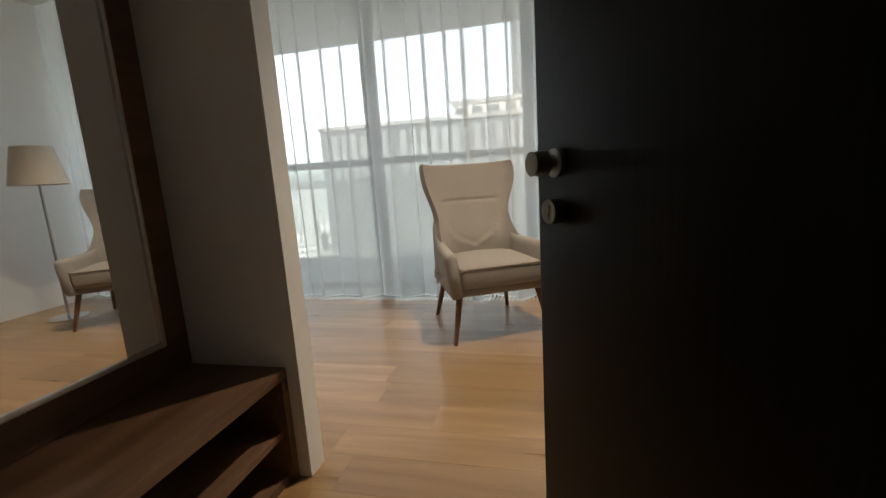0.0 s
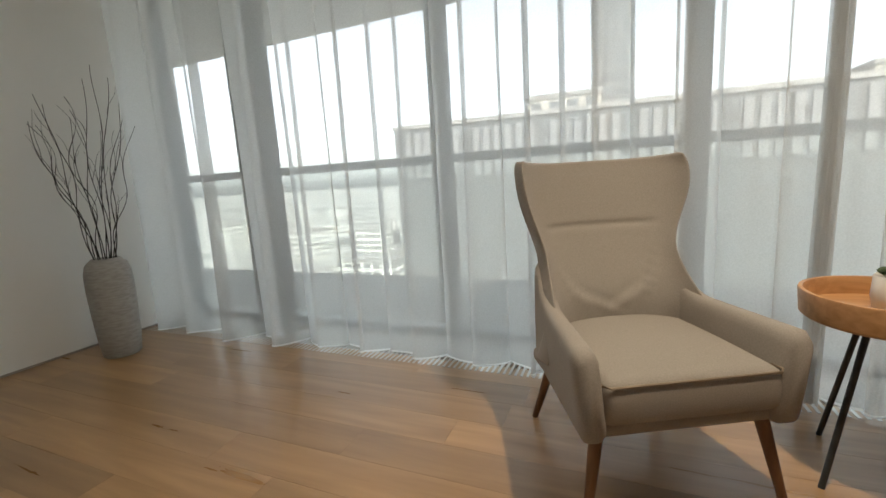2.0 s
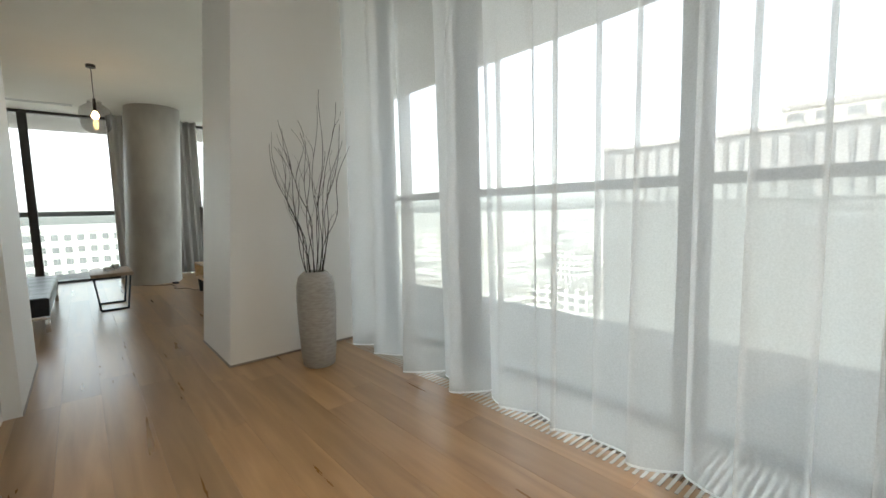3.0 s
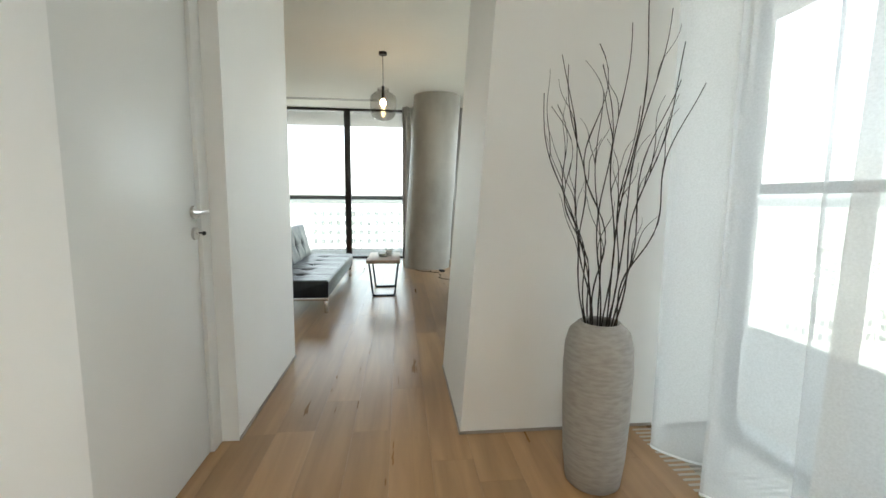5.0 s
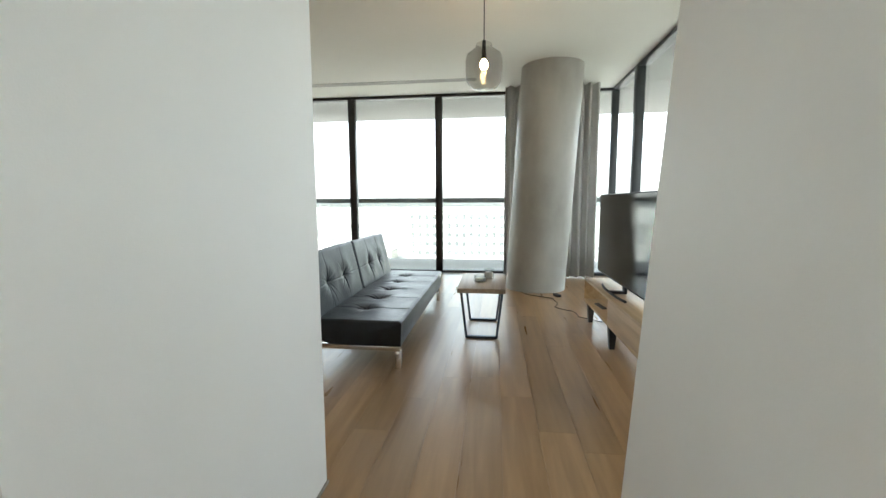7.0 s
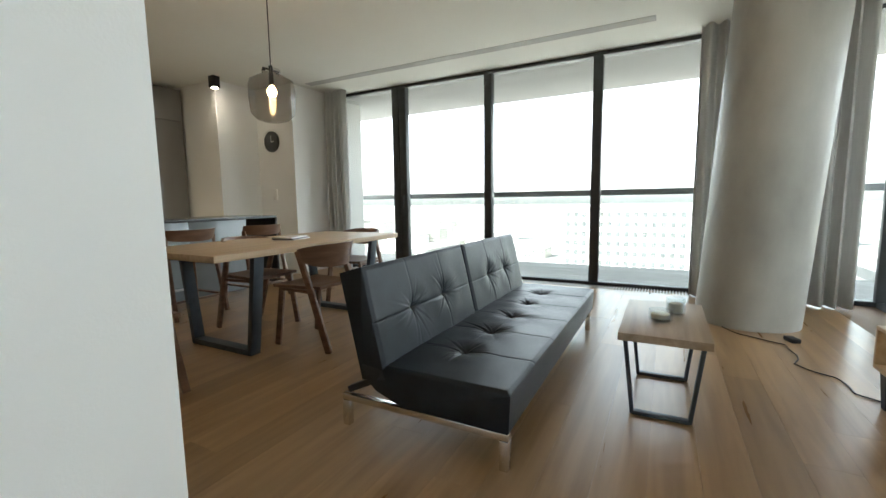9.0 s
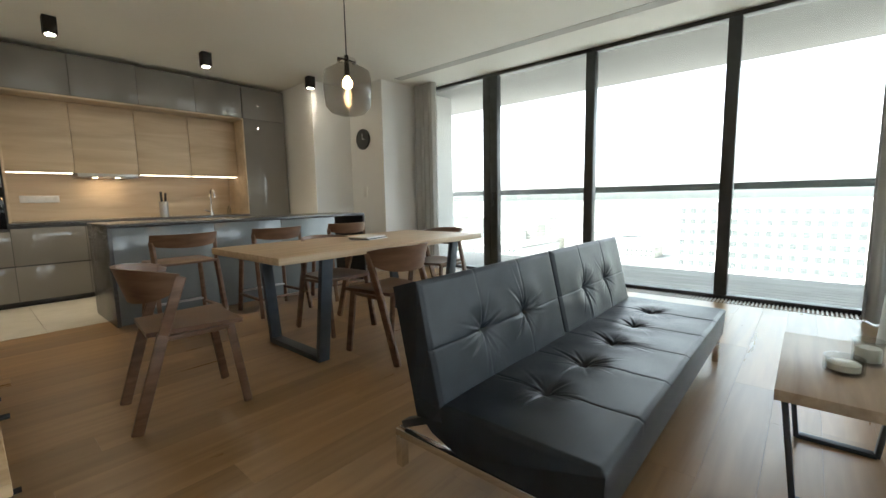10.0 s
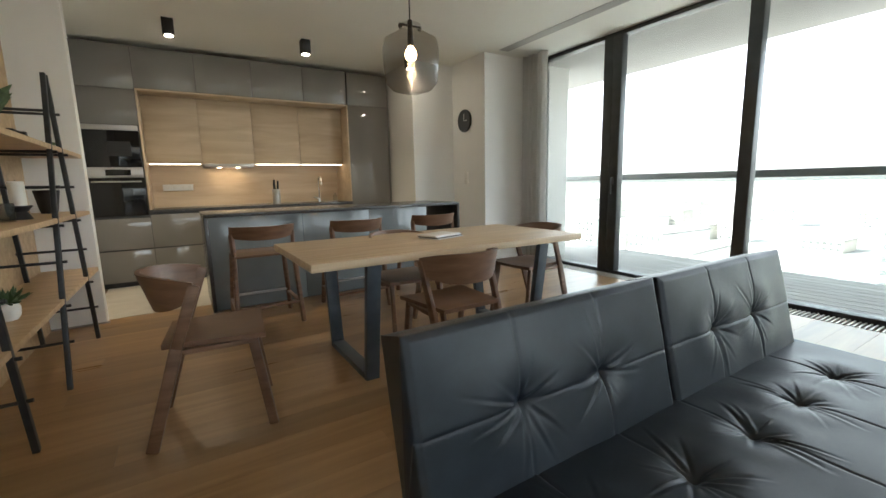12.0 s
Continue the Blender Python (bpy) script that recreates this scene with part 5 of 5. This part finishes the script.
# ---- ladder shelf ----
def ladder_shelf():
    """Two A-shaped trestles of twin ladders carry three long boards."""
    s = thing("ladder_shelf", "black steel trestle shelf with long oak boards", "shelf")
    xf, xb, h = -5.355, -5.04, 1.84
    frames = ((-1.30, -1.86), (-2.30, -1.90), (-0.63, -0.23), (0.37, -0.19))
    for foot, top in frames:
        for x in (xf, xb):
            bm = bmesh.new()
            bar(bm, (x, foot, 0), (x, top, h), 0.026, 0.03, 0.004)
            part("leg", bm, BLACKSTEEL, s)
        for z in (0.27, 0.47, 0.72, 0.93, 1.16, 1.37, 1.62):
            y = foot + (top - foot) * z / h
            bm = bmesh.new()
            rod(bm, (xf - 0.035, y, z - 0.012), (xb + 0.02, y, z - 0.012), 0.0085, None, 10)
            part("rung", bm, BLACKSTEEL, s)
    for z in (0.503, 0.963, 1.403):
        block("board", (xf - 0.012, -2.64, z - 0.03), (xb + 0.02, 0.75, z), OAK, s, 0.003)
    # things on the boards
    c = thing("pillar_candle", "white pillar candle on the oak shelf board", "candle", "", pose(-5.2, -1.63, 1.043))
    bm = bmesh.new()
    lathe(bm, [(0, 0), (0.036, 0), (0.037, 0.004), (0.037, 0.135), (0.03, 0.14), (0, 0.136)], 32)
    wax = part("wax", bm, WAX, c)
    bm = bmesh.new()
    rod(bm, (0, 0, 0.134), (0.002, 0, 0.15), 0.0015, None, 6)
    part("wick", bm, BLACK, wax)
    d = thing("candle_holder", "black waisted candle holder under the candle", "candle holder", "", pose(-5.2, -1.63, 0.963))
    bm = bmesh.new()
    lathe(bm, [(0, 0), (0.05, 0), (0.052, 0.006), (0.032, 0.045), (0.058, 0.075), (0.058, 0.08), (0, 0.08)], 32)
    part("body", bm, BLACK, d)
    m = thing("black_pot", "matt black ceramic pot on the shelf", "pot", "", pose(-5.17, -2.42, 0.963))
    bm = bmesh.new()
    lathe(bm, [(0, 0), (0.045, 0), (0.052, 0.02), (0.075, 0.165), (0.071, 0.169), (0.064, 0.16), (0.045, 0.03), (0, 0.025)], 36)
    part("body", bm, BLACK, m)
    g = thing("glass_tumbler", "dark glass tumbler on the shelf", "glass", "", pose(-5.2, -1.4, 0.963))
    bm = bmesh.new()
    lathe(bm, [(0, 0), (0.032, 0), (0.036, 0.1), (0.034, 0.1), (0.03, 0.008), (0, 0.008)], 28)
    part("body", bm, SMOKE, g)
    rnd = random.Random(8)

    def pot_plant(x, y, z, label, size, drooping):
        p = thing("potted_plant", label, "plant", "shelf plants", pose(x, y, z))
        bm = bmesh.new()
        lathe(bm, [(0, 0), (0.04, 0), (0.052, 0.02), (0.055, 0.06), (0.045, 0.085), (0.04, 0.085), (0.04, 0.075), (0, 0.072)], 32)
        part("pot", bm, CERAMIC, p)
        bm = bmesh.new()
        for q in range(46):
            a, ti = rnd.uniform(0, 6.28), rnd.uniform(0.15, drooping)
            dv = Vector((math.cos(a) * math.sin(ti), math.sin(a) * math.sin(ti), math.cos(ti)))
            leaf(bm, Vector((0.02 * math.cos(a), 0.02 * math.sin(a), 0.08)), dv, size * rnd.uniform(0.6, 1.1), size * 0.14)
        part("leaves", bm, LEAF, p)["kind"] = "stuff"
    pot_plant(-5.22, -1.07, 0.503, "small green plant in a white pot on the lowest board", 0.09, 1.5)
    pot_plant(-5.16, -1.27, 1.403, "small green plant in a white pot on the top board", 0.24, 0.9)
    k = thing("trailing_leaves", "loose bunch of pale green leaves on the top board", "leaves", "", pose(-5.2, -2.18, 1.403))
    bm = bmesh.new()
    for q in range(60):
        a = rnd.uniform(0, 6.28)
        dv = Vector((math.cos(a), math.sin(a), rnd.uniform(0.1, 0.5)))
        leaf(bm, Vector((rnd.uniform(-0.05, 0.05), rnd.uniform(-0.12, 0.12), 0.012 + rnd.uniform(0, 0.02))), dv, 0.075, 0.014)
    part("leaves", bm, PALELEAF, k)["kind"] = "stuff"
    e = thing("camera_ornament", "small black ornament on the top board", "ornament", "", pose(-5.2, -1.62, 1.403))
    bm = bmesh.new()
    box(bm, (-0.05, -0.06, 0), (0.05, 0.06, 0.07), 0.012, 3)
    rod(bm, (-0.05, 0, 0.035), (-0.085, 0, 0.035), 0.026, 0.024, 24)
    part("body", bm, BLACK, e)


ladder_shelf()


# ---- drapes, grilles, cables ----
def drape(x0, y0, x1, y1, folds, amp, label):
    c = thing("drape", label, "curtain", "grey drapes")
    bm = bmesh.new()
    n = folds * 14
    a, b = Vector((x0, y0, 0)), Vector((x1, y1, 0))
    side = Vector((-(y1 - y0), x1 - x0, 0)).normalized()
    rows = []
    for z in (0.01, 0.5, 1.2, 2.0, 2.5, CEILING - 0.004):
        k = 1 + 0.25 * (1 - z / CEILING)
        rows.append([bm.verts.new(a + (b - a) * (i / n) + side * (amp * k * (math.sin(2 * math.pi * folds * i / n + 0.6 * math.sin(i * 0.21)) + 0.3 * math.sin(5.1 * i / n * folds))) + Vector((0, 0, z))) for i in range(n + 1)])
    for p, q in zip(rows, rows[1:]):
        for i in range(n):
            bm.faces.new((p[i], p[i + 1], q[i + 1], q[i]))
    ob = part("cloth", bm, DRAPE, c)
    sol = ob.modifiers.new("thickness", "SOLIDIFY")
    sol.thickness = 0.003
    smooth(ob, 80)


drape(-10.1, -2.74, -10.1, -2.32, 5, 0.05, "gathered grey curtain hanging beside the balcony door")
drape(-10.06, 2.3, -10.06, 3.6, 12, 0.05, "gathered grey curtain hanging behind the concrete column")


def city():
    g = setting(block("ground", (-4000, -4000, -40.5), (4000, 4000, -40), LAND, None, 0), "city ground far below the flat", "ground")
    setting(block("road", (-400, 90, -39.99), (300, 104, -39.9), TARMAC, None, 0), "broad asphalt road below", "road")
    rnd = random.Random(21)

    def house(x, y, w, d, h, material, cols, floors, label, turn=None, fins=False):
        b = thing("building", label, "building", "city buildings", pose(x, y, -40, 0, 0, rnd.uniform(-12, 12) if turn is None else turn))
        block("wall", (-w / 2, -d / 2, 0), (w / 2, d / 2, h), material, b, 0)
        block("roof", (-w / 2 - 0.3, -d / 2 - 0.3, h), (w / 2 + 0.3, d / 2 + 0.3, h + 0.8), ROOFING, b, 0)
        bm = bmesh.new()
        for i in range(cols):
            for j in range(floors):
                xx, zz = -w / 2 + (i + 0.5) * w / cols, (j + 0.55) * h / floors
                ww, hh = 0.3 * w / cols, 0.28 * h / floors
                box(bm, (xx - ww, -d / 2 - 0.05, zz - hh), (xx + ww, -d / 2 + 0.02, zz + hh))
                yy = -d / 2 + (i + 0.5) * d / cols
                box(bm, (w / 2 - 0.02, yy - 0.3 * d / cols, zz - hh), (w / 2 + 0.05, yy + 0.3 * d / cols, zz + hh))
        part("windows", bm, FARGLASS, b)["kind"] = "stuff"
        if fins:
            bm = bmesh.new()
            for i in range(cols * 2):
                if i % 7:
                    xx = -w / 2 + (i + 0.5) * w / cols / 2
                    box(bm, (xx - 0.6, -d / 2 - 0.3, h - 9.5), (xx + 0.6, -d / 2 - 0.06, h - 1.0))
            part("fins", bm, CITY_C, b, "pale upright fins along the top storeys")["kind"] = "stuff"
    house(-138, -6, 16, 36, 38, RENDERED, 16, 14, "white apartment block with rows of small windows", 0)
    house(14, 87, 112, 18, 51, CITY_A, 28, 14, "grey apartment block close to the flat", 0, True)
    house(-10, 89, 13, 10, 54.5, CITY_B, 4, 15, "sand coloured stair tower over the grey block", 0)
    house(-2, 130, 9, 9, 96, CITY_C, 4, 26, "slender pale tower behind the apartment block")
    house(100, 150, 34, 20, 98, CITY_B, 8, 28, "tall sand coloured tower block")
    house(-20, 120, 40, 16, 48, CITY_A, 12, 14, "grey apartment block across the road")
    house(60, 110, 40, 20, 56, CITY_B, 12, 16, "sand coloured apartment block across the road")
    for k in range(110):
        a = rnd.uniform(95, 275)
        r = rnd.uniform(170, 700)
        h = rnd.uniform(6, 20)
        house(r * math.cos(radians(a)), r * math.sin(radians(a)), rnd.uniform(12, 34), rnd.uniform(10, 20), h, rnd.choice((RENDERED, CITY_B, RENDERED)), 6, max(2, int(h / 3)), "low city building in the distance")
    for k in range(25):
        a = rnd.uniform(50, 135)
        r = rnd.uniform(130, 420)
        h = rnd.uniform(8, 22)
        house(r * math.cos(radians(a)), r * math.sin(radians(a)), rnd.uniform(14, 34), rnd.uniform(10, 20), h, rnd.choice((CITY_A, CITY_B, RENDERED)), 6, max(2, int(h / 3)), "low city building in the distance")

    for k in range(9):
        tx, ty = -118 - 22 * rnd.random(), -100 + 9.5 * k + rnd.uniform(-3, 3)
        t = thing("tree", "bare-looking city tree with an uneven crown", "tree", "city trees", pose(tx, ty, -40))
        hh = rnd.uniform(11, 17)
        bm = bmesh.new()
        rod(bm, (0, 0, 0), (0.3, 0.2, hh * 0.6), 0.4, 0.18, 8)
        for q in range(5):
            a = q * 1.3
            rod(bm, (0.1, 0.1, hh * (0.3 + 0.05 * q)), (2.2 * math.cos(a), 2.2 * math.sin(a), hh * (0.62 + 0.05 * q)), 0.14, 0.05, 6)
        part("trunk", bm, TWIG, t)
        bm = bmesh.new()
        for q in range(260):
            a, rr = rnd.uniform(0, 6.28), rnd.random() ** 0.5
            zz = rnd.uniform(0.32, 1.0)
            wide = 3.6 * math.sin(math.pi * min(1, (zz - 0.2) / 0.85)) * (0.75 + 0.25 * math.sin(3 * a + k))
            dv = Vector((rnd.uniform(-1, 1), rnd.uniform(-1, 1), rnd.uniform(-0.4, 1)))
            leaf(bm, Vector((rr * wide * math.cos(a), rr * wide * math.sin(a), hh * zz)), dv, 0.9, 0.3)
        part("crown", bm, LEAF, t)


city()


def lounge_downlight(x, y, power):
    """A warm recessed lamp over the lounge, out of view. The first throws the shadows under the armchairs; the second
    is added fill.
    """
    s = thing("ceiling_downlight", "small round white downlight, out of view above the lounge", "ceiling lamp", "lounge downlights", pose(x, y, 0))
    bm = bmesh.new()
    lathe(bm, [(0.045, CEILING - 0.002), (0.06, CEILING - 0.01), (0.06, CEILING), (0, CEILING)], 32)
    part("ring", bm, PLASTIC, s)
    bm = bmesh.new()
    rod(bm, (0, 0, CEILING - 0.006), (0, 0, CEILING - 0.001), 0.042, None, 28)
    part("lamp", bm, SPOTGLOW, s, "glowing warm lamp")
    l = new("downlight", bpy.data.lights.new("downlight", "SPOT"))
    l.data.energy, l.data.spot_size, l.data.spot_blend, l.data.color, l.data.shadow_soft_size = power, radians(100), 0.8, (1.0, 0.85, 0.64), 0.03
    l.matrix_world = look((x, y, CEILING - 0.02), (x, y + 0.001, 0))


lounge_downlight(-0.15, 2.4, 40)
# added fill lamp, unseen: brightens the floor and pier to the west
lounge_downlight(-2.2, 2.4, 8)


# ---- small fixed things ----
def cables():
    c = thing("power_cable", "thin black cable trailing over the floor to the bench", "cable")
    bm = bmesh.new()
    pts = [(-8.93, 2.48, 0.006), (-8.75, 2.6, 0.006), (-8.62, 2.83, 0.006), (-8.42, 2.86, 0.006), (-8.2, 2.8, 0.006), (-8.05, 2.95, 0.006), (-7.85, 2.98, 0.006), (-7.7, 3.12, 0.006), (-7.66, 3.3, 0.006)]
    fine = []
    for a, b in zip(pts, pts[1:]):
        for q in range(5):
            f = q / 5
            fine.append(Vector(a).lerp(Vector(b), f) + Vector((0.012 * math.sin(len(fine) * 0.9), 0.012 * math.cos(len(fine) * 0.7), 0)))
    tube(bm, fine, [0.004] * len(fine), 6)
    part("cord", bm, BLACK, c)
    u = thing("power_adapter", "small black power adapter on the floor", "adapter", "", pose(-8.74, 2.9, 0, 0, 0, 20))
    block("case", (-0.05, -0.03, 0), (0.05, 0.03, 0.03), BLACK, u, 0.005)
    v = thing("column_cable", "thin black cable running down the concrete column", "cable")
    bm = bmesh.new()
    cp = [(-8.985, 2.47 + 0.06 * z, z) for z in (0.004, 0.6, 1.2, 1.8, 2.4, CEILING)]
    tube(bm, cp, [0.0025] * 6, 6)
    part("cord", bm, BLACK, v)


cables()
slot = block("ceiling_slot", (-9.71, -2.6, CEILING - 0.003), (-9.57, 1.9, CEILING + 0.01), mat("slot_grey", (0.42, 0.41, 0.39), 0.7), None, 0)
setting(slot, "long narrow air slot in the ceiling", "ceiling vent")
for nm, lo, hi in (("baseboard", (-5.25, 1.52, 0.001), (-4.216, 1.526, 0.014)), ("baseboard", (-5.256, 0.9, 0.001), (-5.25, 1.526, 0.014)), ("baseboard", (-5.0, 2.534, 0.001), (-4.174, 2.54, 0.014)), ("baseboard", (-4.18, 2.54, 0.001), (-4.174, 3.5, 0.014)), ("baseboard", (-3.33, 1.52, 0.001), (-1.6, 1.526, 0.014)), ("baseboard", (-5.38, -2.72, 0.001), (-5.0, -2.714, 0.014))):
    setting(block(nm, lo, hi, SKIRT, None, 0), "thin grey strip where the wall meets the floor", "baseboard")

# ---- floor pieces ----
def planks():
    """Oak boards along the room: 300 nearest the walk as boards of their own, the rest joined."""
    rnd = random.Random(5)
    W = 0.18
    lengths = (2.1, 1.4, 1.75)
    data = {}
    for k, L in enumerate(lengths):
        me = bpy.data.meshes.new("plank")
        bm = bmesh.new()
        box(bm, (-L / 2 + 0.0004, -W / 2 + 0.0004, -0.013), (L / 2 - 0.0004, W / 2 - 0.0004, 0.0))
        bm.to_mesh(me)
        bm.free()
        me.materials.append(OAKFLOOR)
        data[L] = me
    rest = bmesh.new()
    count = 0
    y = -2.83 + W / 2
    while y < 3.4:
        x = -10.12 - rnd.uniform(0, 1.2)
        while x < 1.9:
            L = rnd.choice(lengths)
            a, b = max(x, -10.12), min(x + L, 1.9)
            if b - a > 0.02:
                mid = (a + b) / 2
                near = -6.9 < mid < 0.5 and y > 1.1 or -7.8 < mid < -5.2 and y > -0.9
                if near and b - a > L - 1e-4 and count < 300:
                    ob = new("plank", data[L])
                    ob.parent = floor_slab
                    ob.location = (mid, y, 0)
                    count += 1
                else:
                    box(rest, (a + 0.0004, y - W / 2 + 0.0004, -0.013), (b - 0.0004, y + W / 2 - 0.0004, 0))
            x += L
        y += W
    ob = part("plank_field", rest, OAKFIELD, floor_slab)
    ob["kind"] = "stuff"


planks()


def tiles():
    for i in range(9):
        for j in range(3):
            x0, y0 = -10.1 + 0.545 * i, -4.86 + 0.675 * j
            ob = block("tile", (x0 + 0.0015, y0 + 0.0015, -0.013), (x0 + 0.5435, y0 + 0.6735, 0.001), TILE, floor_slab, 0)


tiles()


def grilles():
    """Aluminium floor convector grilles along the glazing: bars across the channel."""
    def run(name, a, b, along, lo, hi):
        gthing = setting(thing(name, "metal floor grille along the glazing", "floor grille"), "metal floor grille along the glazing", "floor grille")
        bm = bmesh.new()
        q = a
        while q < b:
            if along == "x":
                box(bm, (q, lo, -0.012), (q + 0.013, hi, 0.002))
            else:
                box(bm, (lo, q, -0.012), (hi, q + 0.013, 0.002))
            q += 0.031
        part("bars", bm, GRILLE, gthing)["kind"] = "stuff"
    run("floor_grille", -4.15, 1.88, "x", 3.385, 3.83)
    run("floor_grille", -2.4, 3.5, "y", -10.31, -10.13)


grilles()
